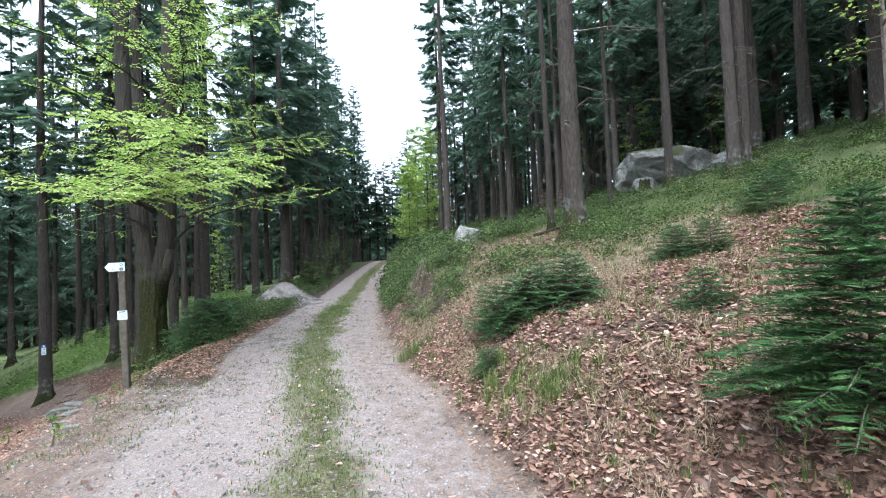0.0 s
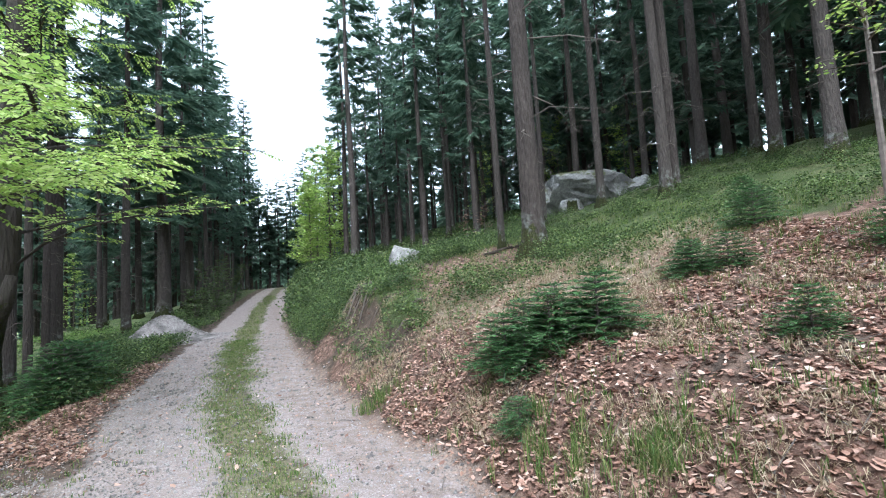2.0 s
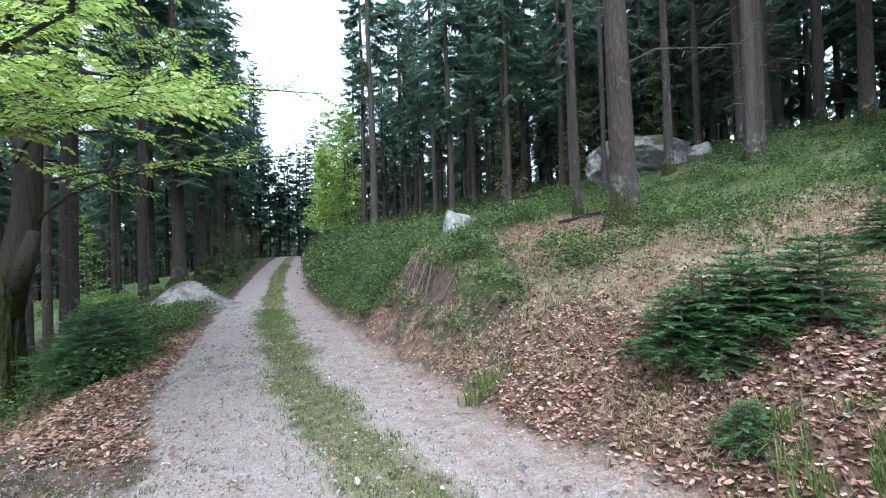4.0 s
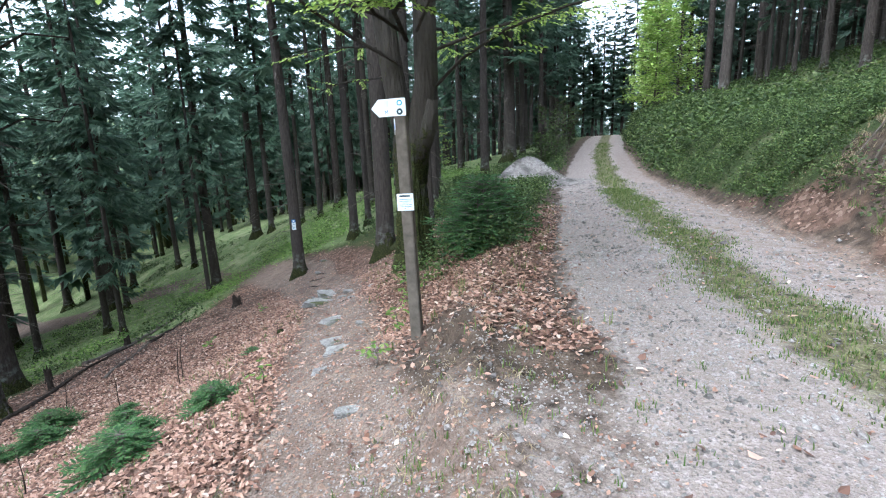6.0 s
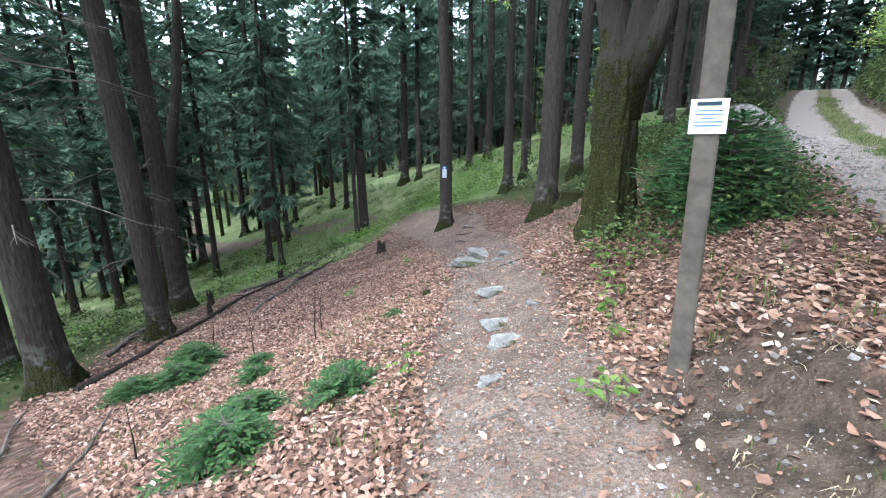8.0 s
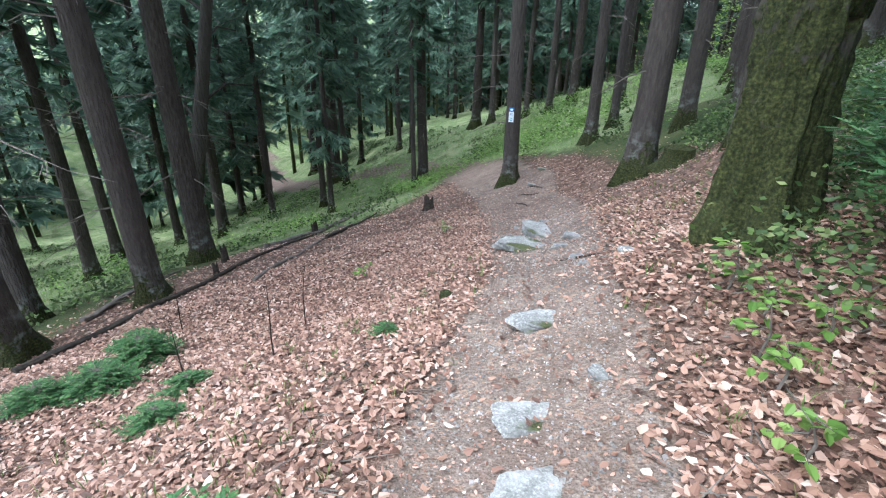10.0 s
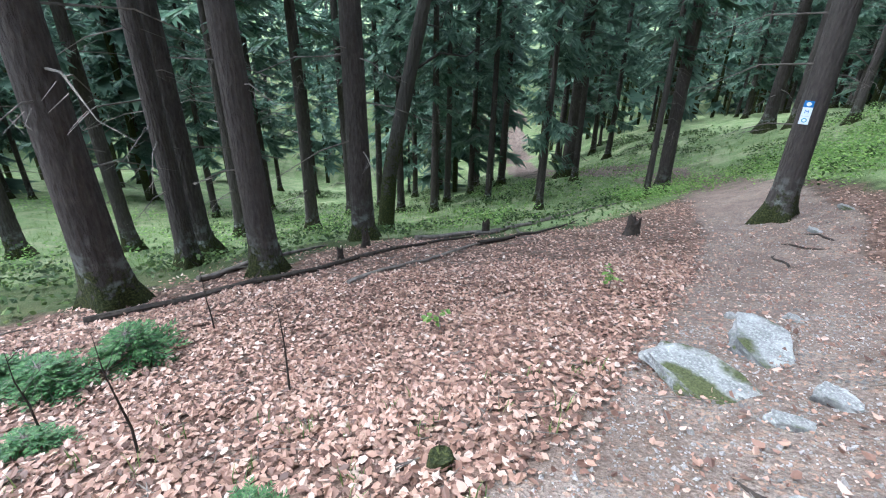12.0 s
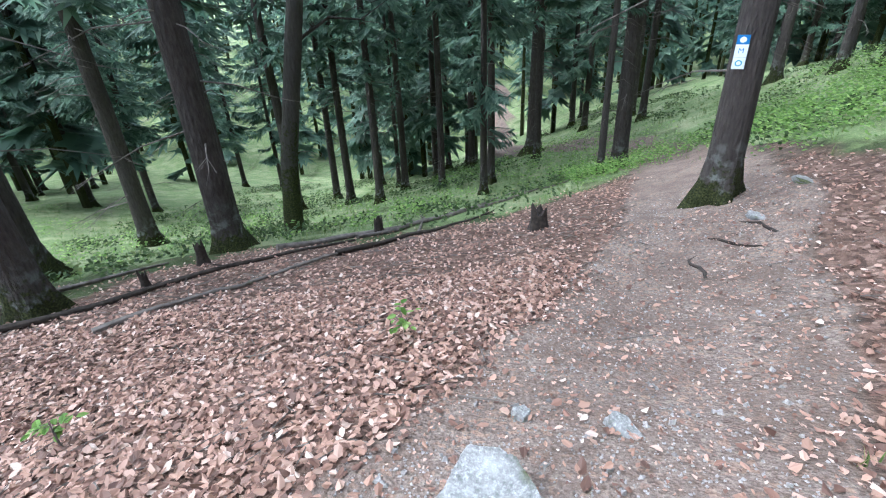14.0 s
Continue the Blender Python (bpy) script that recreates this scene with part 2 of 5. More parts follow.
def lateral(x, y):
    """Distance to the right of the road's middle line."""
    slope = (along(ROAD_X, y + 0.5) - along(ROAD_X, y - 0.5))
    return (x - along(ROAD_X, y)) / math.sqrt(1 + slope * slope)


def off_line(line, x, y):
    """Distance from a polyline, and how far along it (0 to 1)."""
    best, where = 1e9, 0.0
    for i in range(len(line) - 1):
        (ax, ay), (bx, by) = line[i], line[i + 1]
        ux, uy = bx - ax, by - ay
        s = min(1.0, max(0.0, ((x - ax) * ux + (y - ay) * uy) / (ux * ux + uy * uy)))
        d = math.hypot(x - ax - s * ux, y - ay - s * uy)
        if d < best:
            best, where = d, (i + s) / (len(line) - 1)
    return best, where


def hillside(x, y):
    """The wooded slope below the road, falling to a valley."""
    rise = 0.24 * max(0.0, min(-58.0 - x, 130.0)) + 0.12 * max(0.0, min(-20.0 - y, 120.0))
    x, y = max(-58.0, x), min(27.0, max(-4.0, y))
    z = 1.42 + 0.3436 * x - 0.0605 * y + 0.00141 * x * x + 0.00212 * x * y + 0.00903 * y * y
    return z + rise + 0.36 * math.exp(-((x + 16.5) ** 2 + (y - 8.3) ** 2) / 16)


# broad swells and hollows of the slope: middle, reach, height
SWELLS = [(-11.1, 15.2, 1.8, -0.46), (-15.2, 15.4, 2.2, -0.14), (-8.0, 12.5, 0.9, -0.16), (-22.0, 19.2, 3.0, -0.40), (-28.2, 19.0, 3.0, 0.32),
          (-11.0, 9.1, 1.1, -0.20), (-6.3, 6.9, 1.0, 0.12), (-6.9, 11.1, 0.9, 0.24), (-5.2, 7.6, 0.6, 0.15), (0.5, 12.8, 1.1, 0.22), (2.7, 4.9, 1.1, -0.14), (0.1, 8.8, 0.7, -0.16)]


def swell(x, y):
    return sum(h * math.exp(-((x - a) ** 2 + (y - b) ** 2) / (2 * r * r)) for a, b, r, h in SWELLS if abs(x - a) < 4 * r and abs(y - b) < 4 * r)


def land(x, y):
    """Height of the ground without its small bumps."""
    return shelf(x, y) + swell(x, y) * smooth(0.2, 1.0, abs(lateral(x, y)) - HALF_ROAD)


def shelf(x, y):
    """Road, bank and slope."""
    d = lateral(x, y)
    zr = along(ROAD_Z, y)
    if d >= 0:
        e = d - HALF_ROAD
        if e <= 0:
            return zr + 0.03 * (1 - (d / HALF_ROAD) ** 2)
        lift = 1.0 + 0.45 * smooth(8, 12, y) * (1 - smooth(3.5, 7, e)) + 0.75 * smooth(20, 33, y)
        far = 0.30 * min(e, 9) + 0.26 * max(0.0, min(e, 14) - 9) + 0.20 * max(0.0, min(e, 30) - 14) + 0.17 * max(0.0, min(e, 130) - 30)
        # a ledge of roots and turf hangs over the cutting
        ledge = 0.30 * smooth(0.95, 1.12, e) * smooth(8.0, 8.8, y) * (1 - smooth(11.2, 12.4, y)) * (1 - smooth(1.6, 3.2, e))
        return zr + ledge + lift * 0.62 * smooth(0.05, 1.3, e) + far * (1 + 0.12 * smooth(10, 14, y) * (1 - smooth(18, 30, y)))
    e = -d - HALF_ROAD
    if e <= 0:
        return zr + 0.03 * (1 - (d / HALF_ROAD) ** 2)
    low = hillside(x, y)
    verge = zr - 0.06 * e
    cut = smooth(3.4, 4.8, y) * (1 - smooth(8.2, 10, y))
    k = smooth(0.5 + 0.5 * cut, 2.6 + 2.4 * smooth(11, 16, y) - 0.8 * cut, e)
    if y > 24:
        far = zr - 0.22 * max(0.0, e - 2.5)
        low = low + (max(low, far) - low) * smooth(24, 34, y)
    z = verge + (min(low, verge + 0.1 + 0.25 * max(0.0, e - 45.0)) - verge) * k
    # the trail is trodden a little into the slope
    t, s = off_line(TRAIL, x, y)
    z -= 0.04 * (1 - smooth(0.25, 0.8, t)) * smooth(0.12, 0.25, s)
    # an eroded lip of earth where the road's shoulder breaks off to the trail
    lip = 1.12 + 0.10 * math.sin(5.3 * y) + 0.05 * math.sin(13.0 * y + 1)
    broken = smooth(5.3, 5.9, y) * (1 - smooth(7.2, 7.8, y))
    z += broken * (0.03 * smooth(lip - 0.5, lip - 0.04, e) * (1 - smooth(lip, lip + 0.09, e)) - 0.15 * smooth(lip, lip + 0.07, e) * (1 - smooth(lip + 0.15, lip + 0.8, e)))
    return z


def rough(x, y):
    """Small bumps, more off the beaten ground."""
    d = abs(lateral(x, y))
    amount = 0.012 + 0.05 * smooth(HALF_ROAD - 0.1, HALF_ROAD + 0.9, d)
    t, s = off_line(TRAIL, x, y)
    amount *= 0.35 + 0.65 * smooth(0.3, 1.0, t)
    n = noise.noise(Vector((x * 0.55, y * 0.55, 3.1))) * 1.6 + noise.noise(Vector((x * 1.7, y * 1.7, 8.2)))
    n += 0.45 * noise.noise(Vector((x * 4.3, y * 4.3, 1.2)))
    return amount * n


def ground_z(x, y):
    """Height of the ground's mesh at a place."""
    if GRID:
        return from_grid("z", x, y)
    return land(x, y) + rough(x, y)


GRID = {}


def from_grid(key, x, y):
    """A value of the ground's mesh between its grid lines."""
    xs, ys, table = GRID["xs"], GRID["ys"], GRID[key]
    i = min(max(bisect(xs, x) - 1, 0), len(xs) - 2)
    j = min(max(bisect(ys, y) - 1, 0), len(ys) - 2)
    u, v = (x - xs[i]) / (xs[i + 1] - xs[i]), (y - ys[j]) / (ys[j + 1] - ys[j])
    n = len(xs)
    a, b, c, d = table[j * n + i], table[j * n + i + 1], table[(j + 1) * n + i], table[(j + 1) * n + i + 1]
    return (a * (1 - u) + b * u) * (1 - v) + (c * (1 - u) + d * u) * v


def bisect(values, v):
    """How many of the sorted values are not above v."""
    lo, hi = 0, len(values)
    while lo < hi:
        m = (lo + hi) // 2
        lo, hi = (lo, m) if v < values[m] else (m + 1, hi)
    return lo


KINDS = ("gravel", "strip", "trail", "leaf", "green", "straw", "meadow")


def zones(x, y):
    """How far a place is each kind of ground, read from the mesh."""
    return [from_grid(k, x, y) for k in KINDS]


# ---- building helpers ----
def mesh_of(name, verts, faces, material, smooth_faces=False):
    me = bpy.data.meshes.new(name)
    me.from_pydata(verts, [], faces)
    me.materials.append(material)
    if smooth_faces:
        me.polygons.foreach_set("use_smooth", [True] * len(me.polygons))
    me.update()
    return me


def thing(name, x, y, z, label, category, group="", kind=""):
    """An empty at the base of a thing, to parent its parts."""
    ob = new(name)
    ob.location = (x, y, z)
    return tagged(ob, label, category, group, kind)


def part(name, me, parent, label=""):
    ob = new(name, me)
    ob.parent = parent
    return tagged(ob, label)


class Shape:
    """Vertices and faces gathered for one mesh."""

    def __init__(self):
        self.v, self.f = [], []

    def tube(self, points, radii, sides=6, cap=True, wobble=0.0):
        start = len(self.v)
        rings = len(points)
        for i, (p, r) in enumerate(zip(points, radii)):
            p = Vector(p)
            q = Vector(points[min(i + 1, rings - 1)]) - Vector(points[max(i - 1, 0)])
            q.normalize()
            side = q.cross(Vector((0.31, 0.87, 0.38)))
            if side.length < 1e-3:
                side = q.cross(Vector((1, 0, 0)))
            side.normalize()
            up = side.cross(q)
            for k in range(sides):
                a = 2 * math.pi * k / sides
                rr = r * (1 + wobble * noise.noise(p * 2.3 + Vector((math.cos(a), math.sin(a), 0)) * 1.4))
                self.v.append(tuple(p + side * (rr * math.cos(a)) + up * (rr * math.sin(a))))
        for i in range(rings - 1):
            for k in range(sides):
                a, b = start + i * sides + k, start + i * sides + (k + 1) % sides
                self.f.append((a, b, b + sides, a + sides))
        if cap:
            self.f.append(tuple(range(start + (rings - 1) * sides, start + rings * sides)))
            self.f.append(tuple(reversed(range(start, start + sides))))

    def quad(self, a, b, c, d):
        n = len(self.v)
        self.v += [tuple(a), tuple(b), tuple(c), tuple(d)]
        self.f.append((n, n + 1, n + 2, n + 3))

    def frond(self, a, b, width, normal):
        """A lens-shaped spray from a to b."""
        a, b = Vector(a), Vector(b)
        s = (b - a).cross(normal)
        if s.length < 1e-6:
            return
        s.normalize()
        m = a + (b - a) * 0.42
        self.quad(a, m - s * width, b, m + s * width)

    def spike(self, a, b, width, normal):
        """A twig of needles: a long point with two shorter ones beside it."""
        a, b = Vector(a), Vector(b)
        d = b - a
        s = d.cross(normal)
        if s.length < 1e-6:
            return
        s.normalize()
        long = d.length
        for o, tip, w in ((a, b, width), (a + d * 0.15, a + d * 0.72 + s * (0.30 * long), width * 0.8), (a + d * 0.25, a + d * 0.80 - s * (0.28 * long), width * 0.8)):
            n = len(self.v)
            self.v += [tuple(o - s * w), tuple(o + s * w), tuple(tip)]
            self.f.append((n, n + 1, n + 2))

    def leaf(self, at, ahead, side, size, fold=0.25):
        """A leaf folded along its rib: two quads."""
        n = len(self.v)
        up = side.cross(ahead)
        tip = at + ahead * size
        l1 = at + ahead * (0.3 * size) + side * (0.30 * size) + up * (fold * 0.3 * size)
        l2 = at + ahead * (0.72 * size) + side * (0.24 * size) + up * (fold * 0.24 * size)
        r1 = at + ahead * (0.3 * size) - side * (0.30 * size) + up * (fold * 0.3 * size)
        r2 = at + ahead * (0.72 * size) - side * (0.24 * size) + up * (fold * 0.24 * size)
        self.v += [tuple(v) for v in (at, tip, l1, l2, r1, r2)]
        self.f += [(n, n + 1, n + 3, n + 2), (n, n + 4, n + 5, n + 1)]

    def mesh(self, name, material, smooth_faces=False):
        return mesh_of(name, self.v, self.f, material, smooth_faces)


def any_way(rng, up=0.0):
    a = rng.uniform(0, 2 * math.pi)
    return Vector((math.cos(a), math.sin(a), up)).normalized()


# ---- the ground ----
def steps(stops):
    """Grid lines with a given spacing in each stretch."""
    out = [stops[0][0]]
    for (a, step), (b, _) in zip(stops, stops[1:]):
        n = max(1, round((b - a) / step))
        out += [a + (b - a) * (i + 1) / n for i in range(n)]
    return out


def cover(x, y):
    """How far a place is gravel, grass strip, trail, leaf litter or green."""
    d = lateral(x, y)
    e = abs(d) - HALF_ROAD
    w = noise.noise(Vector((x * 0.8, y * 0.8, 5.0))) * 0.5 + noise.noise(Vector((x * 2.3, y * 2.3, 9.0))) * 0.25
    t, s = off_line(TRAIL, x, y)
    ft, fs = off_line(FAR_TRAIL, x, y)
    strip = (1 - smooth(0.10, 0.66, abs(d + 0.05) + 0.45 * w)) * (0.72 + 0.28 * smooth(7, 16, y))
    gravel = 1 - smooth(-0.12, 0.22 if d > 0 else 0.55, e + 0.3 * w)
    fan = (1 - smooth(0.0, 1.3, e + 0.4 * w)) * (1 - smooth(5.0, 6.6, y)) if d < 0 else 0.0
    gravel = max(gravel * (1 - 0.85 * strip), 0.75 * fan * (1 - strip))
    gravel *= 1 - 0.3 * smooth(45, 60, y)
    # the wheel track under the bank is earthier than the other
    earthy = smooth(0.3, 0.65, d + 0.3 * w) * (1 - smooth(30, 45, y))
    gravel *= 1 - 0.46 * earthy
    wide = 0.30 * smooth(0.45, 0.6, s)
    trail = max(1 - smooth(0.40 + wide, 0.85 + wide, t + 0.3 * w), 0.95 * (1 - smooth(0.8, 1.5, ft + 0.3 * w)) * smooth(0.0, 0.1, fs))
    if d < 0:
        worn = smooth(2.6, 3.6, y) * (1 - smooth(6.2, 7.4, y + 0.6 * w)) * (1 - smooth(2.4, 3.4, e + 0.5 * w))
        trail = max(trail, 0.56 * worn)
        gravel = max(gravel, 0.47 * worn * (1 - smooth(0.7, 1.15, e + 0.2 * w)))
    trail = max(trail, 0.85 * earthy * (1 - smooth(0.0, 0.35, e + 0.3 * w)))
    leaf = green = 0.0
    if d > 0:
        leaf = smooth(0.0, 0.25, e) * (1 - smooth(7.0, 9.5, y + 2.2 * w + 0.25 * e)) * (1 - smooth(4.5, 7.5, e + 3 * w))
        leaf = max(leaf, 0.9 * (1 - smooth(0.25, 0.9 - 0.5 * smooth(11, 14, y), e + 0.5 * w)) * smooth(0.0, 0.15, e) * (1 - smooth(13, 18, y)))
        patch = (1 - smooth(1.1, 2.1, math.hypot(x - 1.9, (y - 10.3) * 0.8) + 0.7 * w))
        leaf = max(leaf, patch)
        green = smooth(0.3 - 0.25 * smooth(11, 13, y), 1.2 - 0.6 * smooth(11, 13, y), e) * (1 - leaf)
        raw = smooth(0.7, 0.82, e + 0.2 * w) * (1 - smooth(1.0, 1.12, e + 0.2 * w)) * smooth(7.8, 8.5, y) * (1 - smooth(11.6, 12.6, y))
        leaf, green = leaf * (1 - 0.9 * raw), green * (1 - raw)
    else:
        leaf = smooth(0.05, 0.5, e + 0.5 * w) * smooth(6.6, 7.4, y + 0.8 * w) * (1 - smooth(13, 17, y)) * (1 - smooth(2.6, 3.4, e))
        near_trail = 1 - smooth(6.0, 8.0, t + 1.6 * w)
        hill = smooth(1.4, 2.4, e) * near_trail * smooth(0.02, 0.10, s + 0.02)
        below = smooth(-3.8, -3.3, land(x, y) + 0.5 * w)
        beyond = 1 - smooth(17.0, 19.0, y + 0.35 * (x + 14) + w)
        leaf = max(leaf, hill * below * beyond)
        green = (1 - leaf) * smooth(0.3, 1.6, e) * (0.35 + 0.65 * smooth(6.0, 9.0, y + max(0.0, -8 - x)))
    if d < 0:
        earth = smooth(1.0, 1.15, e + 0.2 * w) * (1 - smooth(1.45, 1.9, e + 0.4 * w)) * smooth(5.0, 5.7, y) * (1 - smooth(7.3, 8.0, y))
        leaf, trail, green = leaf * (1 - 0.8 * earth), trail * (1 - 0.3 * earth), green * (1 - earth)
    straw = (1 - smooth(0.9, 2.3, math.hypot((x - 2.7) * 0.7, y - 7.6) + 0.9 * w)) * 0.9 if d > 0 else 0.0
    meadow = smooth(2.0, 4.0, -d - HALF_ROAD) * (1 - leaf) * smooth(9.5, 12.0, math.hypot(x + 6.5, y - 10.0) + 1.5 * w) * (0.5 + 0.5 * smooth(-0.25, 0.15, w)) if d < 0 else 0.0
    bare = smooth(0.05, 0.35, noise.noise(Vector((x * 1.1, y * 1.1, 21.0))))
    leaf *= 1 - 0.55 * bare * (1 - 0.6 * smooth(1, 4, -d))
    return gravel, strip, trail * (1 - 0.4 * gravel), leaf * (1 - trail) * (1 - 0.6 * straw), green * (1 - trail), straw, meadow


def build_ground():
    xs = steps([(-900, 120), (-300, 40), (-100, 6), (-50, 1.2), (-24, 0.45), (-15, 0.13), (-7.5, 0.085), (-3.5, 0.13), (4, 0.35), (14, 0.9), (40, 6), (100, 40), (300, 120), (900, 1)])
    ys = steps([(-900, 120), (-300, 40), (-60, 6), (-14, 1.2), (-2, 0.35), (2, 0.13), (5, 0.085), (8.5, 0.13), (17, 0.4), (34, 0.9), (70, 5), (130, 40), (330, 120), (900, 1)])
    verts, masks = [], {k: [] for k in KINDS}
    for y in ys:
        for x in xs:
            verts.append((x, y, ground_z(x, y)))
            for key, value in zip(masks, cover(x, y)):
                masks[key].append(value)
    n = len(xs)
    faces = [(j * n + i, j * n + i + 1, (j + 1) * n + i + 1, (j + 1) * n + i) for j in range(len(ys) - 1) for i in range(n - 1)]
    me = mesh_of("ground", verts, faces, GROUND, True)
    GRID.update(masks, xs=xs, ys=ys, z=[v[2] for v in verts])
    for key, values in masks.items():
        me.attributes.new(key, "FLOAT", "POINT").data.foreach_set("value", values)
    return tagged(new("ground", me), "forest floor with gravel road, trail, leaf litter and moss", "ground", kind="structure")


build_ground()


# ---- trees ----
def spruce(name, rng, height, clear, radius, spread, branches, fronds, label, dead=26):
    """A spruce: flared trunk, dead lower branches, drooping crown."""
    tree = thing(name, 0, 0, 0, label, "tree", "forest spruces")
    s = Shape()
    lean = rng.uniform(0, 6.3)
    rings = [0.0, 0.12, 0.3, 0.6, 1.2, 2.2, 3.6, 5.2, 7.0, 9.5, 12.5, 16.0, 20.0, 1e9]
    zs = [z for z in rings if z < height - 1] + [height]
    sides = 14
    start = len(s.v)
    for z in zs:
        r = radius * (1 - 0.93 * (z / height) ** 0.95) + radius * 0.65 * math.exp(-z / 0.22)
        bx, by = 0.05 * math.sin(z * 0.35 + lean), 0.05 * math.cos(z * 0.31 + lean)
        for k in range(sides):
            a = 2 * math.pi * k / sides
            flare = 1 + 0.45 * math.exp(-z / 0.25) * math.sin(4 * a + lean) + 0.05 * noise.noise(Vector((math.cos(a), math.sin(a), z)) * 2)
            s.v.append((bx + r * flare * math.cos(a), by + r * flare * math.sin(a), z - 0.15 * (z == 0)))
    for i in range(len(zs) - 1):
        for k in range(sides):
            a, b = start + i * sides + k, start + i * sides + (k + 1) % sides
            s.f.append((a, b, b + sides, a + sides))
    part("trunk", s.mesh("spruce_trunk", SPRUCE_BARK, True), tree)
    d = Shape()
    for i in range(dead):
        z = rng.uniform(1.3, clear + 3)
        w = any_way(rng)
        long = rng.uniform(0.12, 0.5) if rng.random() < 0.55 else rng.uniform(0.6, 1.9)
        o = Vector((0, 0, z))
        p1 = o + w * (long * 0.5) + Vector((0, 0, rng.uniform(-0.1, 0.12) * long))
        p2 = p1 + w * (long * 0.5) + Vector((0, 0, -0.22 * long))
        d.tube([o, p1, p2], [0.016, 0.010, 0.004], 4, False)
        if long > 0.6:
            for j in range(5):
                q = o.lerp(p2, rng.uniform(0.3, 1))
                d.tube([q, q + (w + any_way(rng)) * 0.18 + Vector((0, 0, -0.12))], [0.005, 0.002], 3, False)
    tagged(part("deadwood", d.mesh("deadwood", DEAD_WOOD), tree, "bare grey dead lower branches"), kind="stuff")
    c = Shape()
    for i in range(branches):
        u = i / branches
        z = clear + (height - 0.4 - clear) * (u ** 0.9)
        long = spread * (1.05 - u) ** 0.8 * rng.uniform(0.75, 1.1) + 0.15
        if u < 0.12:
            long *= 0.65
        w = any_way(rng)
        side = Vector((-w.y, w.x, 0))
        drop = rng.uniform(0.22, 0.42) * (1 - 0.8 * u)
        o = Vector((0, 0, z))

        def at(v):
            return o + w * (long * v) + Vector((0, 0, long * (-drop * v * 1.2 + 0.28 * v * v * v)))

        c.tube([at(0), at(1)], [0.022, 0.003], 3, False)
        for j in range(fronds):
            v = 0.15 + 0.85 * (j + rng.random()) / fronds
            p = at(v)
            sgn = 1 if j % 2 else -1
            reach = (0.16 + 0.30 * (1 - v) + 0.08) * min(long, 2.2) * rng.uniform(0.6, 1.1)
            tip = p + (side * sgn * 0.9 + w * 0.75).normalized() * reach + Vector((0, 0, -reach * rng.uniform(0.15, 0.85)))
            c.spike(p, tip, 0.065 + 0.085 * reach, Vector((rng.uniform(-0.5, 0.5), rng.uniform(-0.5, 0.5), 1)))
        c.frond(at(0.8), at(1) + w * 0.18, 0.07, Vector((0, 0, 1)))
    part("crown", c.mesh("spruce_crown", NEEDLES), tree)
    return tree


TRUNK_LABEL = "tall spruce with brown scaly bark and bare lower trunk"
EDGE_LABEL = "spruce with dark drooping boughs low on its trunk"
rng = random.Random(4)
TALL = [spruce("spruce_tree", rng, h, c, 0.2, 2.1, 60, 14, TRUNK_LABEL, 28) for h, c in ((25, 8.5), (23, 7.0), (27, 9.5))]
MID = [spruce("spruce_tree", rng, h, c, 0.2, 2.4, 84, 14, TRUNK_LABEL, 30) for h, c in ((23, 5.0), (25, 6.0))]
EDGE = [spruce("spruce_tree", rng, h, c, 0.2, 2.7, 100, 16, EDGE_LABEL, 12) for h, c in ((24, 2.4), (21, 3.6))]
used = {}


def stand(kinds, x, y, r, tall=1.0, tilt=(0.0, 0.0)):
    """Stand a copy of a tree at a place, with a trunk of radius r."""
    proto = kinds[int(abs(x * 7.3 + y * 3.1)) % len(kinds)]
    k = r / 0.2
    m = Matrix.Translation((x, y, ground_z(x, y) - 0.03)) @ pose(0, 0, 0, tilt[0], tilt[1], (x * 91 + y * 47) % 360) @ Matrix.Diagonal((k, k, tall * (0.55 + 0.45 * min(k, 1.4)), 1))
    if proto.name not in used:
        used[proto.name] = 1
        proto.matrix_basis = m
        return proto
    ob = copy_thing(proto, Matrix.Identity(4))
    ob.matrix_basis = m
    return ob


# trees on the slope below the trail
for x, y, r in ((-13.54, 6.08, 0.27), (-14.4, 7.85, 0.21), (-15.6, 6.2, 0.17), (-17.3, 5.7, 0.28), (-19.7, 3.1, 0.18), (-22.7, 5.1, 0.25), (-23.8, 7.2, 0.22),
                (-17.2, 9.35, 0.25), (-29.5, 8.2, 0.22), (-33.0, 9.7, 0.19), (-29.0, 10.7, 0.18), (-26.5, 12.0, 0.16), (-18.6, 1.2, 0.2)):
    stand(TALL if x > -19 else MID, x, y, r)
# trees beyond the bend of the trail
for x, y, r in ((-37.0, 17.8, 0.24), (-30.0, 19.4, 0.33), (-20.9, 18.2, 0.10), (-21.2, 18.9, 0.22), (-25.6, 26.1, 0.25), (-24.5, 26.2, 0.17), (-21.3, 25.3, 0.14),
                (-19.7, 24.9, 0.16), (-19.0, 25.6, 0.21), (-13.3, 18.6, 0.16), (-13.2, 19.5, 0.12), (-12.6, 19.9, 0.14), (-10.4, 15.9, 0.27), (-10.7, 18.4, 0.19),
                (-9.7, 18.3, 0.12), (-44.0, 24.4, 0.28), (-46.0, 14.3, 0.28), (-27.5, 18.6, 0.14)):
    stand(TALL if x > -20 else MID, x, y, r)
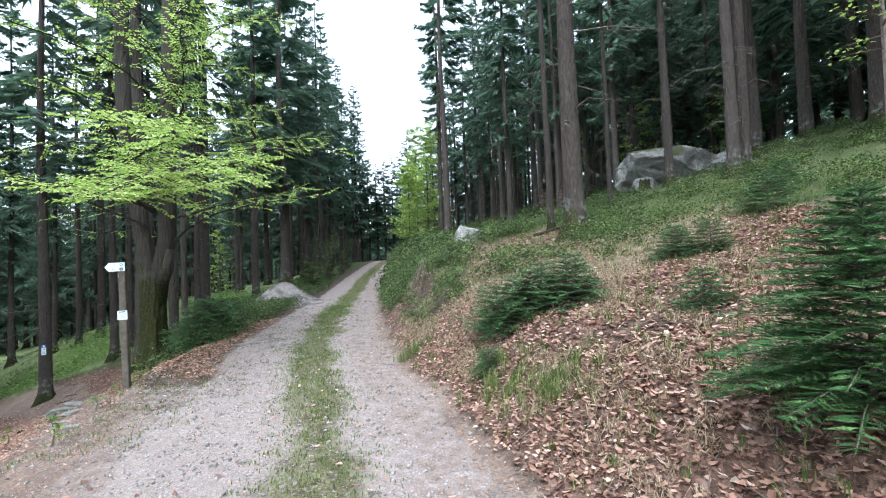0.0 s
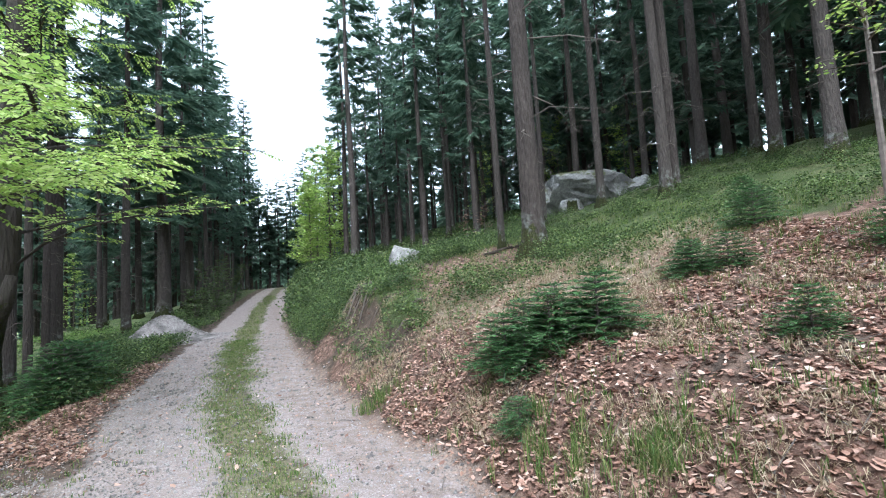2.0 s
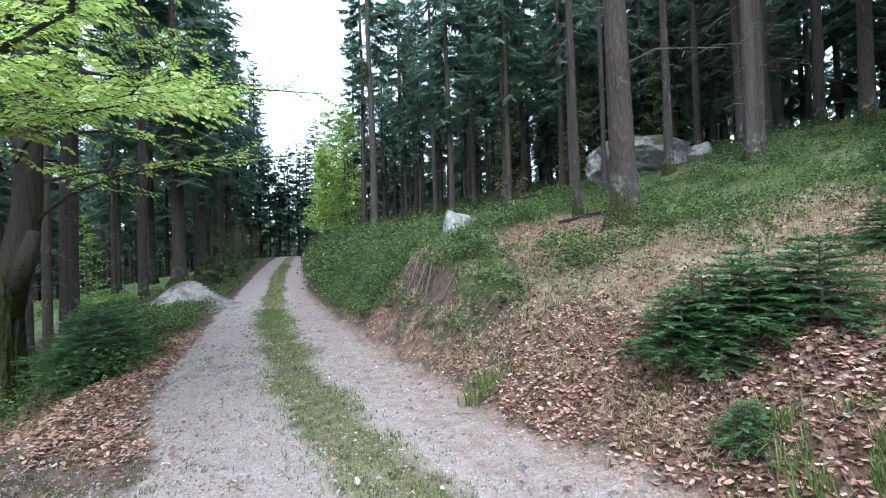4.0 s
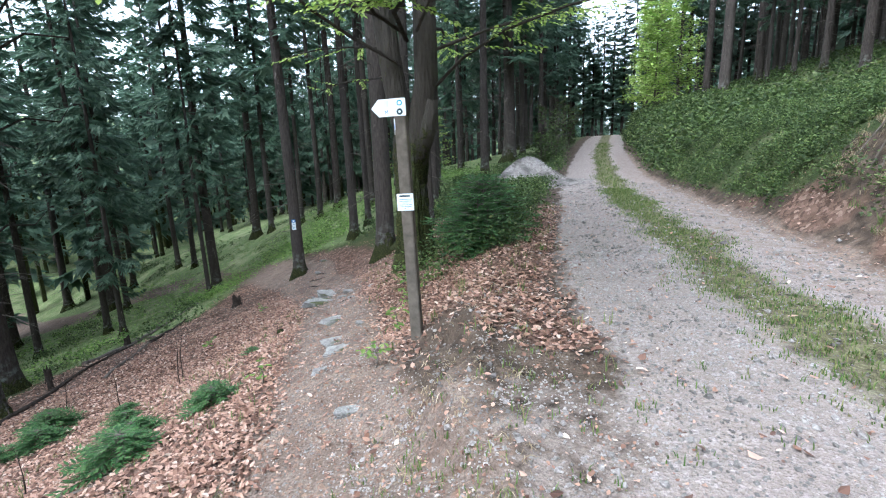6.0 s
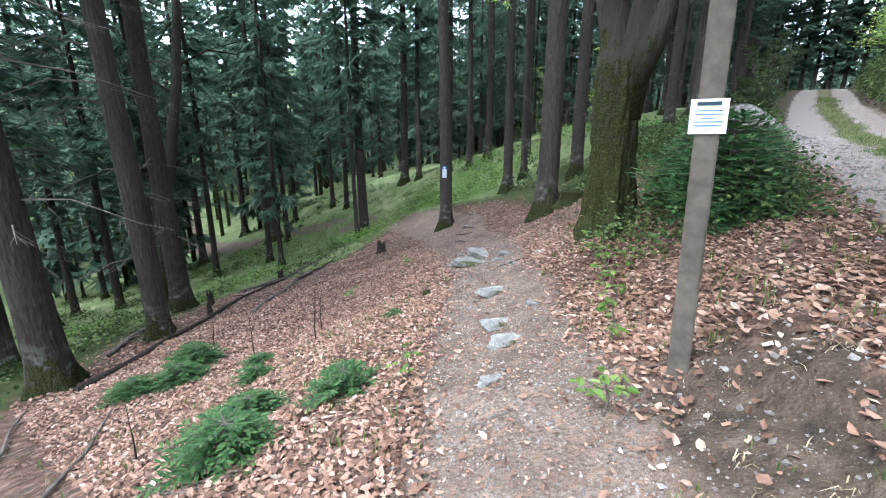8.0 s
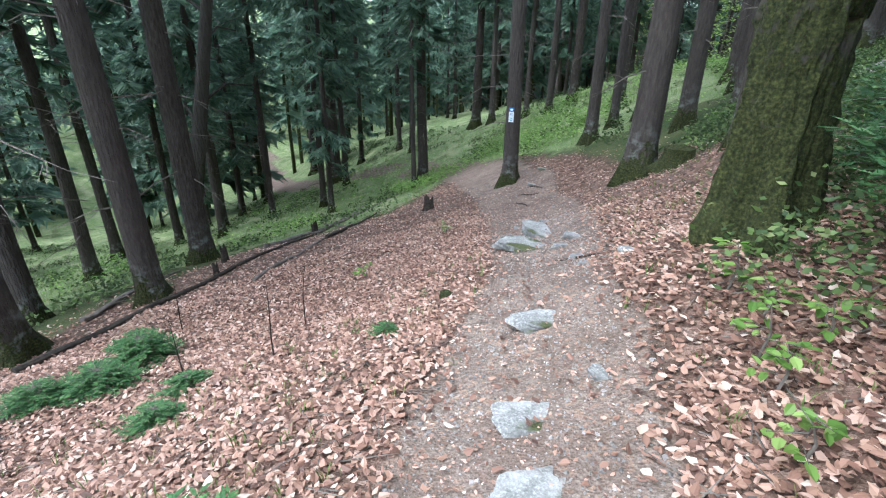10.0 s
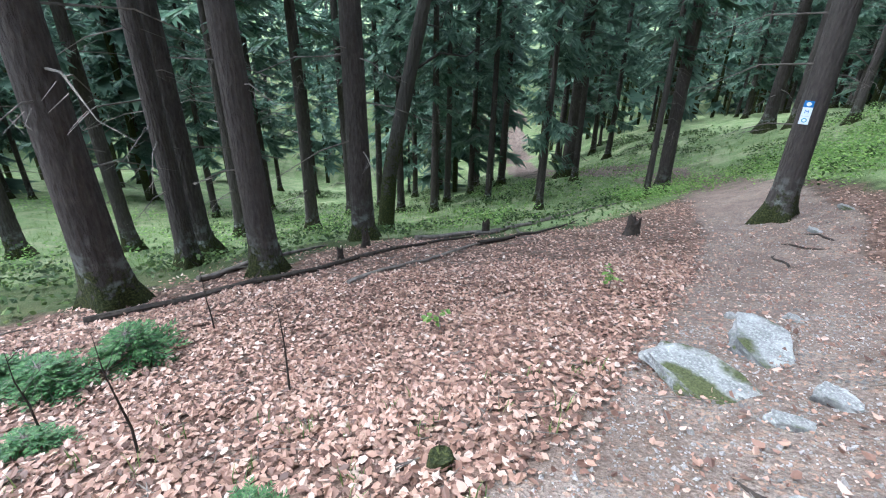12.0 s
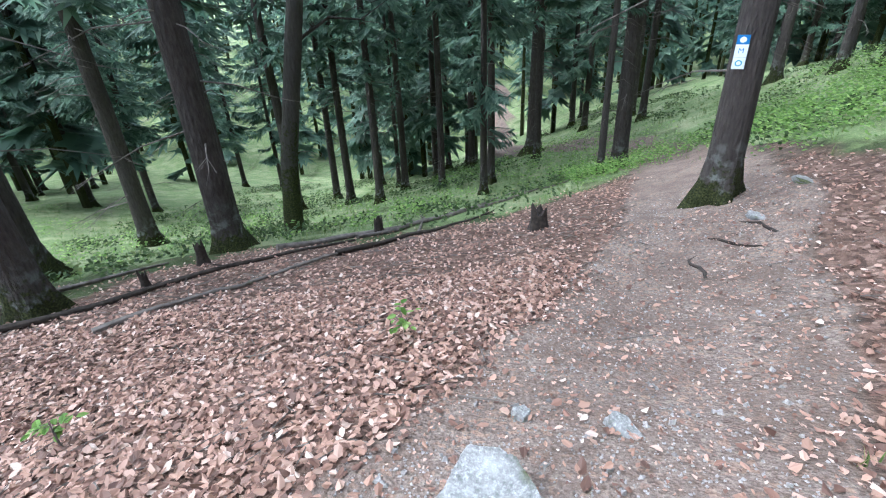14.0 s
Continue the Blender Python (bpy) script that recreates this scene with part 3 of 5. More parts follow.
# denser trees with low boughs across the hollow
for x, y, r in ((-31.0, 13.2, 0.17), (-34.5, 15.2, 0.19), (-38.0, 12.0, 0.18), (-27.5, 14.6, 0.15), (-24.8, 16.0, 0.14), (-36.0, 24.5, 0.18),
                (-32.5, 25.5, 0.17), (-29.0, 24.0, 0.16), (-40.5, 16.8, 0.19), (-41.0, 25.8, 0.2)):
    stand(EDGE if x < -33 else MID, x, y, r)
# trees between the beech and the gravel heap, and up the road's left edge
for x, y, r in ((-10.5, 20.2, 0.13), (-11.2, 21.9, 0.19), (-12.7, 28.4, 0.14), (-10.0, 24.7, 0.20), (-10.9, 35.5, 0.19), (-8.6, 15.4, 0.11), (-10.4, 39.0, 0.18)):
    stand(TALL, x, y, r)
for x, y, r in ((-10.6, 30.8, 0.36), (-12.5, 42.0, 0.25), (-12.2, 48.0, 0.22), (-13.0, 54.0, 0.24), (-13.5, 60.0, 0.25), (-12.0, 64.0, 0.25)):
    stand(MID, x, y, r)
# trees on the bank above the road
for x, y, r in ((2.95, 9.95, 0.22), (2.65, 11.1, 0.08), (7.48, 11.75, 0.16), (7.9, 11.9, 0.15), (6.75, 13.6, 0.12), (19.9, 22.1, 0.26), (22.4, 22.4, 0.16),
                (5.2, 14.2, 0.08), (9.8, 14.3, 0.16), (13.2, 16.5, 0.22), (12.1, 18.6, 0.15), (16.5, 17.2, 0.2), (18.0, 15.0, 0.17), (24.0, 18.0, 0.2)):
    stand(TALL, x, y, r)
for x, y, r in ((0.27, 33.2, 0.26), (-0.1, 36.8, 0.2), (6.9, 32.4, 0.2), (7.9, 36.9, 0.18), (5.8, 28.9, 0.17), (4.0, 31.5, 0.16), (7.5, 28.2, 0.17), (9.5, 25.0, 0.15), (10.5, 21.5, 0.17),
                (4.1, 47.0, 0.24), (-0.3, 49.5, 0.2), (3.2, 41.0, 0.18)):
    stand(TALL, x, y, r, 0.95)


def clear_of_way(x, y, rng):
    """Whether a tree may stand here, away from the road, the trails and the nearer trees."""
    d = lateral(x, y)
    if y > 73:
        return True
    if d > 0:
        return d > (8.0 if y > 22 else 12.0) and not (y < 24 and math.hypot(x - 7, y - 16) < 5)
    if y > 20 and d > -6.0 - 0.03 * (y - 20):
        return False
    if y <= 20 and math.hypot(x + 9, y - 9) < 14.5:
        return False
    if min(off_line(TRAIL, x, y)[0], 1.5 * off_line(FAR_TRAIL, x, y)[0]) < 2.2 or (y < 0 and d > -9):
        return False
    if -42 < x < -13 and 20 < y < 40 and rng.random() < 0.9:
        return False
    if -46 < x <= -27 and -7 < y < 11 and rng.random() < 0.88:
        return False
    return not (-27 < x < -17 and -3 < y < 15)


def fill_forest(n, rng):
    """Trees behind the ones that stand near the way, at loose spacing."""
    taken = [(o.location.x, o.location.y) for o in scene.objects if o.name.startswith("spruce_tree") and o.parent is None]
    made = tries = 0
    while made < n and tries < 30000:
        tries += 1
        right = rng.random() < 0.53
        x, y = (rng.uniform(0, 30), rng.uniform(0, 62)) if right else (rng.uniform(-46, -8), rng.uniform(-14, 62))
        if not clear_of_way(x, y, rng) or any((x - a) ** 2 + (y - b) ** 2 < 5.3 for a, b in taken):
            continue
        taken.append((x, y))
        made += 1
        low = rng.random()
        kinds = EDGE if x < -30 or x > 13 or (x < -14 and low < 0.45) else (MID if low < 0.75 else TALL)
        stand(kinds, x, y, rng.uniform(0.11, 0.2), rng.uniform(0.85, 1.05))
    return taken


taken = fill_forest(245, random.Random(11))


def far_woods(n, rng, x0=-105, x1=75, y0=-55, y1=130):
    """Spruces too far off to tell apart."""
    s = Shape()
    spots = []
    tries = 0
    while len(spots) < n and tries < 60000:
        tries += 1
        x, y = rng.uniform(x0, x1), rng.uniform(y0, y1)
        near = 0 < x < 26 and 0 < y < 62 or -32 < x < -8 and -14 < y < 62
        if near or not clear_of_way(x, y, rng) or (abs(lateral(x, y)) < 13 and y < 73):
            continue
        if y < 0 and abs(lateral(x, y)) < 10 or (abs(x) < 14 and -14 < y < 20):
            continue
        if any((x - a) ** 2 + (y - b) ** 2 < 6.5 for a, b in spots):
            continue
        spots.append((x, y))
    for x, y in spots:
        z, h = land(x, y) - 0.2, rng.uniform(17, 26)
        s.tube([(x, y, z), (x, y, z + h * 0.6)], [0.2, 0.1], 5, False)
    bark_faces = len(s.f)
    for x, y in spots:
        z, h = land(x, y) - 0.2, rng.uniform(17, 26)
        if lateral(x, y) > -13 and y > 74:
            h *= 0.72
        elif x < -12 or x > 20:
            h *= 1.3
        low = rng.uniform(0.03, 0.18)
        for i in range(42):
            u = low + (1 - low) * (i / 42) ** 0.95
            w = any_way(rng)
            long = 2.6 * (1.03 - u) ** 0.8 * rng.uniform(0.7, 1.1) + 0.2
            o = Vector((x, y, z + h * u))
            side = Vector((-w.y, w.x, 0))
            tip = o + w * long + Vector((0, 0, -0.35 * long))
            s.spike(o, tip, 0.20 * long + 0.07, Vector((w.y * 0.4, -w.x * 0.4, 1)))
            for sg in (-1, 1):
                m = o.lerp(tip, 0.35)
                s.spike(m, m + (side * sg * 0.8 + w * 0.7) * (0.55 * long) + Vector((0, 0, -0.4 * long)), 0.13 * long + 0.05, Vector((0, 0, 1)))
                m = o.lerp(tip, 0.65)
                n = len(s.v)
                s.v += [tuple(m - w * (0.1 * long)), tuple(m + w * (0.1 * long)), tuple(m + (side * sg * 0.8 + w * 0.7) * (0.40 * long) + Vector((0, 0, -0.3 * long)))]
                s.f.append((n, n + 1, n + 2))
    me = s.mesh("far_woods", SPRUCE_BARK)
    me.materials.append(NEEDLES)
    me.polygons.foreach_set("material_index", [0] * bark_faces + [1] * (len(s.f) - bark_faces))
    tagged(new("far_woods", me), "dense dark spruce forest further off", "forest", kind="stuff")


far_woods(980, random.Random(17))
# where the road drops out of sight, the forest closes the view
for i in range(26):
    stand(EDGE, -21 + 1.15 * i, 66 + 3.7 * ((i * 5) % 5), 0.16 + 0.02 * (i % 3), 0.72)
for i in range(9):
    stand(MID, -12.8 + 0.25 * (i % 3), 33.5 + 4.4 * i, 0.2, 1.0)
marked = stand(TALL, -14.2, 16.4, 0.205)
tagged(marked, "spruce with a mossy foot and a trail marker plate", "tree")


# ---- rocks ----
def rock(name, x, y, size, material, seed, label, turn=0.0, sink=0.3, cuts=7, category="rock", tilt=0.0, detail=3, boxy=0.0):
    bm = bmesh.new()
    bmesh.ops.create_icosphere(bm, subdivisions=detail, radius=1.0)
    r = random.Random(seed)
    planes = [(Vector((r.gauss(0, 1), r.gauss(0, 1), r.gauss(0, 0.8))).normalized(), r.uniform(0.5, 0.85)) for _ in range(cuts)]
    planes.append((Vector((0.1, 0.05, 1)).normalized(), 0.55))
    if boxy:
        planes += [(Vector((math.cos(b), math.sin(b), r.uniform(-0.1, 0.25))).normalized(), boxy * r.uniform(0.8, 1.15)) for b in (r.uniform(-0.3, 0.3), 1.2, 2.4, 3.3, 4.3, 5.3)]
    for v in bm.verts:
        for nrm, dist in planes:
            over = v.co.dot(nrm) - dist
            if over > 0:
                v.co -= nrm * over
        v.co *= 1 + 0.13 * noise.noise(v.co * 1.9 + Vector((seed, 0, 0))) + 0.07 * noise.noise(v.co * 4.5 + Vector((0, seed, 0))) + 0.05 * noise.noise(v.co * 11)
    bmesh.ops.scale(bm, verts=bm.verts, vec=size)
    me = bpy.data.meshes.new(name)
    bm.to_mesh(me)
    bm.free()
    me.materials.append(material)
    ob = tagged(new(name, me), label, category)
    ob.matrix_basis = Matrix.Translation((x, y, ground_z(x, y) + size[2] * (0.55 - sink))) @ pose(0, 0, 0, tilt, 0, turn)
    return ob


rock("boulder", 8.2, 16.9, (1.95, 1.25, 0.9), BOULDER_GRANITE, 8, "large pale granite boulder with moss and lichen, undercut", -12, 0.02, 3, "boulder", -6, 4, 0.85)
rock("rock", 9.95, 16.0, (0.75, 0.6, 0.55), MOSSY_GRANITE, 9, "mossy granite block leaning against the boulder", 30, 0.3)
rock("rock", 7.1, 15.9, (0.5, 0.4, 0.42), BOULDER_GRANITE, 15, "dark mossy stone under the boulder", 10, 0.2)
rock("rock", 6.9, 15.5, (0.35, 0.3, 0.3), MOSSY_GRANITE, 12, "small dark mossy stone in the bilberry", 0, 0.3)
rock("rock", 0.8, 13.1, (0.60, 0.52, 0.46), GRANITE, 7, "pale angular granite rock on the bank", 40, 0.16, 3, "rock", 20, 4, 0.7)
STONE = "flat grey stone set in the trodden trail"
for x, y, sx, sy, sz, turn, seed in ((-9.85, 12.33, 0.54, 0.26, 0.13, -24, 2), (-9.5, 11.63, 0.46, 0.31, 0.12, 14, 4), (-9.12, 12.08, 0.15, 0.11, 0.09, 10, 6), (-9.0, 11.70, 0.15, 0.10, 0.06, 60, 8), (-10.6, 12.72, 0.07, 0.06, 0.07, 50, 28),
                                     (-10.35, 13.1, 0.12, 0.07, 0.05, 20, 26), (-7.70, 9.70, 0.30, 0.19, 0.06, 40, 10), (-7.04, 8.74, 0.28, 0.17, 0.055, 65, 12), (-6.66, 8.3, 0.27, 0.18, 0.055, 80, 14),
                                     (-6.94, 9.26, 0.09, 0.07, 0.05, 0, 16), (-6.22, 7.44, 0.11, 0.08, 0.06, 70, 18), (-5.24, 6.52, 0.12, 0.09, 0.05, 30, 32), (-8.44, 11.2, 0.14, 0.08, 0.05, 80, 24), (-7.75, 11.0, 0.16, 0.07, 0.05, 10, 34),
                                     (-13.1, 16.1, 0.20, 0.10, 0.05, 10, 20), (-13.5, 17.0, 0.2, 0.12, 0.05, 0, 22), (-8.15, 10.9, 0.08, 0.06, 0.04, 15, 36)):
    rock("stone", x, y, (sx, sy, sz), MOSSY_GRANITE if seed in (4, 22) else GRANITE, seed, STONE, turn, 0.42, 4, "stone", 0, 4, 0.72)


# ---- the gravel heap ----
def gravel_heap(x, y, r, h):
    heap = thing("gravel_heap", x, y, ground_z(x, y), "heap of grey crushed stone beside the road", "gravel heap")
    s = Shape()
    n, m = 40, 14
    for j in range(m + 1):
        for i in range(n):
            a, u = 2 * math.pi * i / n, j / m
            rr = r * u * (1 + 0.10 * math.sin(2 * a + 0.6))
            px, py = rr * math.cos(a), rr * math.sin(a)
            z = h * (math.exp(-3.2 * u * u) - 0.04) + 0.06 * noise.noise(Vector((px * 2, py * 2, 0))) + (ground_z(x + px, y + py) - ground_z(x, y)) * u - 0.05 * (j == m)
            s.v.append((px, py, z))
    for j in range(m):
        for i in range(n):
            k = (i + 1) % n
            s.f.append((j * n + i, j * n + k, (j + 1) * n + k, (j + 1) * n + i))
    part("mound", s.mesh("mound", CRUSHED, True), heap)
    st = Shape()
    rg = random.Random(2)
    for i in range(3200):
        a, u = rg.uniform(0, 6.283), math.sqrt(rg.random()) * 1.15
        rr = r * u * (1 + 0.10 * math.sin(2 * a + 0.6))
        px, py = rr * math.cos(a), rr * math.sin(a)
        z = h * (math.exp(-3.2 * u * u) - 0.04) if u < 1 else 0.0
        z = max(z, 0) + (ground_z(x + px, y + py) - ground_z(x, y)) * min(u, 1)
        pebble(st, (px, py, z + 0.01), rg.uniform(0.02, 0.055), rg)
    tagged(part("rubble", st.mesh("rubble", CRUSHED), heap), "loose angular grey stones", kind="stuff")


def pebble(s, at, r, rng):
    """A small angular stone of eight faces."""
    n = len(s.v)
    q = Euler((rng.uniform(0, 6), rng.uniform(0, 6), rng.uniform(0, 6))).to_matrix()
    for v in ((1, 0, 0), (-0.9, 0, 0.1), (0, 0.8, 0), (0, -0.85, 0), (0.1, 0, 0.6), (0, 0.1, -0.6)):
        w = q @ Vector([c * r * rng.uniform(0.7, 1.15) for c in v])
        s.v.append((at[0] + w.x, at[1] + w.y, at[2] + w.z * 0.7))
    for a, b in ((0, 2), (2, 1), (1, 3), (3, 0)):
        s.f += [(n + a, n + b, n + 4), (n + b, n + a, n + 5)]


gravel_heap(-7.0, 20.1, 1.75, 1.05)


# ---- the signpost ----
def slab(name, outline, depth, material, parent, label="", bevel=0.0):
    """A flat plate of a given outline in x and z, standing, front towards -y."""
    n = len(outline)
    v = [(x, -depth / 2, z) for x, z in outline] + [(x, depth / 2, z) for x, z in outline]
    f = [tuple(range(n)), tuple(reversed(range(n, 2 * n)))] + [(i, i + n, (i + 1) % n + n, (i + 1) % n) for i in range(n)]
    return part(name, mesh_of(name, v, f, material), parent, label)


def box_outline(x0, z0, x1, z1):
    return [(x0, z0), (x1, z0), (x1, z1), (x0, z1)]


def ring(name, cx, cz, r0, r1, y, material, parent, label=""):
    n = 24
    v = [(cx + r * math.cos(2 * math.pi * i / n), yy, cz + r * math.sin(2 * math.pi * i / n)) for yy in (y, y + 0.0015) for r in (r0, r1) for i in range(n)]
    f = []
    for i in range(n):
        k = (i + 1) % n
        f += [(i, k, n + k, n + i), (2 * n + i, 3 * n + i, 3 * n + k, 2 * n + k), (n + i, n + k, 3 * n + k, 3 * n + i)]
    return part(name, mesh_of(name, v, f, material), parent, label)


def letters(text, size, x, y, z, material, parent, label=""):
    cu = bpy.data.curves.new("writing", "FONT")
    cu.body, cu.size, cu.extrude, cu.align_x, cu.align_y = text, size, 0.0008, "CENTER", "CENTER"
    cu.materials.append(material)
    ob = new("writing", cu)
    ob.parent = parent
    ob.matrix_basis = pose(x, y, z, 90, 0, 0)
    return tagged(ob, label)


PLATE = plain("white_painted_plate", (0.74, 0.78, 0.80), 0.4, 0.05, 30)
BLUE = plain("blue_paint", (0.02, 0.16, 0.42), 0.5)
DARK = plain("dark_paint", (0.02, 0.045, 0.06), 0.5)
CYAN = plain("teal_paint", (0.02, 0.30, 0.42), 0.5)
PALE = plain("pale_cream_paint", (0.62, 0.62, 0.56), 0.5)


def signpost(x, y, face):
    z = -0.10
    post = thing("signpost", x, y, z, "weathered grey wooden signpost with white trail signs", "signpost")
    post.matrix_basis = Matrix.Translation((x, y, z)) @ pose(0, 0, 0, 0, 0, face) @ pose(0, 0, 0, 0, -1.5, 0)
    bm = bmesh.new()
    bmesh.ops.create_cube(bm, size=1.0)
    bmesh.ops.scale(bm, verts=bm.verts, vec=(0.098, 0.098, 2.4))
    bmesh.ops.translate(bm, verts=bm.verts, vec=(0, 0, 0.75))
    bmesh.ops.bevel(bm, geom=bm.edges[:], offset=0.008, segments=2, affect="EDGES")
    me = bpy.data.meshes.new("post")
    bm.to_mesh(me)
    bm.free()
    me.materials.append(GREY_WOOD)
    part("post", me, post)
    f = -0.056
    arrow = slab("arrow_sign", [(-0.235, 2.015), (-0.17, 1.945), (0.055, 1.945), (0.06, 1.95), (0.06, 2.08), (0.055, 2.085), (-0.17, 2.085)], 0.006, PLATE, post, "white arrow-shaped trail sign")
    arrow.location = (0, f, 0)
    slab("symbol", box_outline(-0.145, 2.02, -0.085, 2.07), 0.002, PALE, arrow).location = (0, -0.004, 0)
    ring("symbol", -0.035 + 0.045, 2.048, 0.014, 0.023, -0.0045, CYAN, arrow)
    ring("symbol", 0.008, 1.978, 0.0, 0.026, -0.0045, DARK, arrow)
    ring("symbol", 0.008, 1.978, 0.0, 0.010, -0.0062, PLATE, arrow)
    letters("M", 0.042, -0.105, -0.004, 1.978, BLUE, arrow)
    small = slab("side_sign", [(-0.055, 1.80), (0.02, 1.83), (0.045, 1.88), (0.02, 1.93), (-0.055, 1.93)], 0.005, PLATE, post, "small white arrow plate on the side of the post")
    small.matrix_basis = pose(-0.054, -0.02, 0, 0, 0, -70)
    slab("symbol", box_outline(-0.02, 1.85, 0.0, 1.89), 0.002, BLUE, small).location = (0, -0.0045, 0)
    notice = slab("notice", box_outline(-0.075, 1.16, 0.07, 1.305), 0.005, PLATE, post, "white notice plate with small print")
    notice.location = (0, f, 0)
    slab("print_bar", box_outline(-0.05, 1.278, 0.042, 1.293), 0.002, DARK, notice).location = (0, -0.0045, 0)
    for i, (a, b) in enumerate(((-0.06, 0.055), (-0.055, 0.05), (-0.03, 0.02), (-0.06, 0.055), (-0.055, 0.05), (-0.01, 0.0))):
        slab("print_bar", box_outline(a, 1.178 + 0.0155 * (5 - i), b, 1.181 + 0.0155 * (5 - i)), 0.002, BLUE, notice).location = (0, -0.0045, 0)


signpost(-5.12, 7.5, 12)


def tree_marker(x, y, z, face):
    mk = thing("trail_marker", x, y, z, "white trail marker plates with blue symbols on the spruce", "trail marker")
    mk.matrix_basis = pose(x, y, z, 0, 0, face) @ Matrix.Diagonal((1.3, 1.0, 1.2, 1))
    for z0, z1 in ((-0.17, -0.07), (-0.068, 0.04)):
        slab("plate", box_outline(-0.048, z0, 0.048, z1), 0.004, PLATE, mk)
    slab("plate", box_outline(-0.048, 0.042, 0.048, 0.12), 0.004, BLUE, mk, "dark blue plate with a white disc")
    ring("symbol", 0, 0.08, 0.0, 0.025, -0.0045, PLATE, mk)
    letters("M", 0.06, 0, -0.0035, -0.015, BLUE, mk)
    ring("symbol", 0, -0.12, 0.018, 0.027, -0.0045, CYAN, mk)


tree_marker(-14.045, 16.225, -0.64, 43)


# ---- the old beech ----
def beech(x, y):
    z = ground_z(x, y)
    tree = thing("beech_tree", x, y, z, "old forked beech with mossy bark and fresh spring leaves", "tree")
    rg = random.Random(21)
    s = Shape()
    zs = [-0.25, 0.0, 0.06, 0.13, 0.2, 0.28, 0.38, 0.5] + [0.56 + 0.055 * i for i in range(33)]
    sides = 84
    for z0 in zs:
        r = 0.265 + 0.12 * math.exp(-max(z0, 0) / 0.25) - 0.09 * smooth(1.9, 2.4, z0)
        for k in range(sides):
            a = 2 * math.pi * k / sides
            rr = r * (1 + 0.22 * math.exp(-max(z0, 0) / 0.4) * math.sin(5 * a + 1) + 0.16 * noise.noise(Vector((math.cos(a) * 1.6, math.sin(a) * 1.6, z0 * 0.9))) + 0.15 * noise.noise(Vector((math.cos(a) * 5, math.sin(a) * 5, z0 * 1.8))) + 0.10 * noise.noise(Vector((math.cos(a) * 7, math.sin(a) * 7, z0 * 9))) + 0.06 * noise.noise(Vector((math.cos(a) * 15, math.sin(a) * 15, z0 * 22))))
            s.v.append((rr * math.cos(a) - 0.05 * z0, rr * math.sin(a), z0))
    for i in range(len(zs) - 1):
        for k in range(sides):
            a, b = i * sides + k, i * sides + (k + 1) % sides
            s.f.append((a, b, b + sides, a + sides))
    left = [(-0.03, 0, 1.4), (-0.09, 0, 2.1), (-0.27, -0.05, 3.0), (-0.40, -0.1, 4.2), (-0.65, -0.1, 6.0), (-0.8, 0, 9.0), (-0.7, 0.1, 13.0), (-0.6, 0, 17.0)]
    right = [(0.03, 0, 1.4), (0.10, 0, 2.1), (0.27, 0.05, 3.0), (0.28, 0.05, 4.4), (0.38, 0, 6.5), (0.5, -0.1, 10.0), (0.7, 0.1, 14.0), (0.8, 0, 18.0)]
    s.tube(left, [0.20, 0.20, 0.18, 0.17, 0.17, 0.14, 0.09, 0.02], 14, True, 0.12)
    s.tube(right, [0.20, 0.21, 0.19, 0.18, 0.18, 0.14, 0.09, 0.02], 14, True, 0.12)
    s.tube([(0.10, -0.05, 1.75), (0.34, -0.1, 2.25), (0.44, -0.1, 2.7)], [0.14, 0.13, 0.09], 10, True, 0.2)
    part("trunk", s.mesh("beech_trunk", BEECH_BARK, True), tree)

    def spray(o, way, long, droop, size, density=1.0):
        """A limb with flat side twigs carrying leaves in two ranks."""
        limbs, leaves = Shape(), Shape()
        side = Vector((-way.y, way.x, 0)).normalized()
        pts = [o + way * (long * v) + Vector((0, 0, long * (0.10 * v - droop * v * v))) + side * (0.08 * long * math.sin(5 * v + o.z)) for v in (0, 0.2, 0.4, 0.6, 0.8, 1.0)]
        limbs.tube(pts, [0.007 + 0.0055 * long * (1 - 0.19 * i) for i in range(6)], 5, False)
        n = int(long * 7.5 * density)
        for j in range(n):
            v = 0.22 + 0.78 * (j + rg.random()) / n
            i = min(4, int(v * 5))
            p = pts[i].lerp(pts[i + 1], v * 5 - i)
            sgn = 1 if j % 2 else -1
            w = (side * sgn * rg.uniform(0.5, 1.0) + way * 0.7 + Vector((0, 0, rg.uniform(-0.5, 0.3)))).normalized()
            reach = rg.uniform(0.35, 0.95) * (1.15 - 0.6 * v)
            limbs.tube([p, p + w * reach], [0.006, 0.002], 3, False)
            ws = Vector((-w.y, w.x, 0)).normalized()
            m = int(reach * 24) + 2
            for q in range(m):
                at = p + w * (reach * (q + 0.6) / m)
                sg = 1 if q % 2 else -1
                ahead = (w * 0.7 + ws * sg * 0.8 + Vector((0, 0, rg.uniform(-0.75, -0.05)))).normalized()
                sd = ahead.cross(Vector((rg.uniform(-0.4, 0.4), rg.uniform(-0.4, 0.4), 1))).normalized()
                leaves.leaf(at, ahead, sd, size * rg.uniform(0.75, 1.2), rg.uniform(0.1, 0.6))
        limb = part("limb", limbs.mesh("limb", BEECH_BARK), tree)
        part("foliage", leaves.mesh("beech_foliage", BEECH_LEAF), limb, "fresh yellow-green beech leaves")

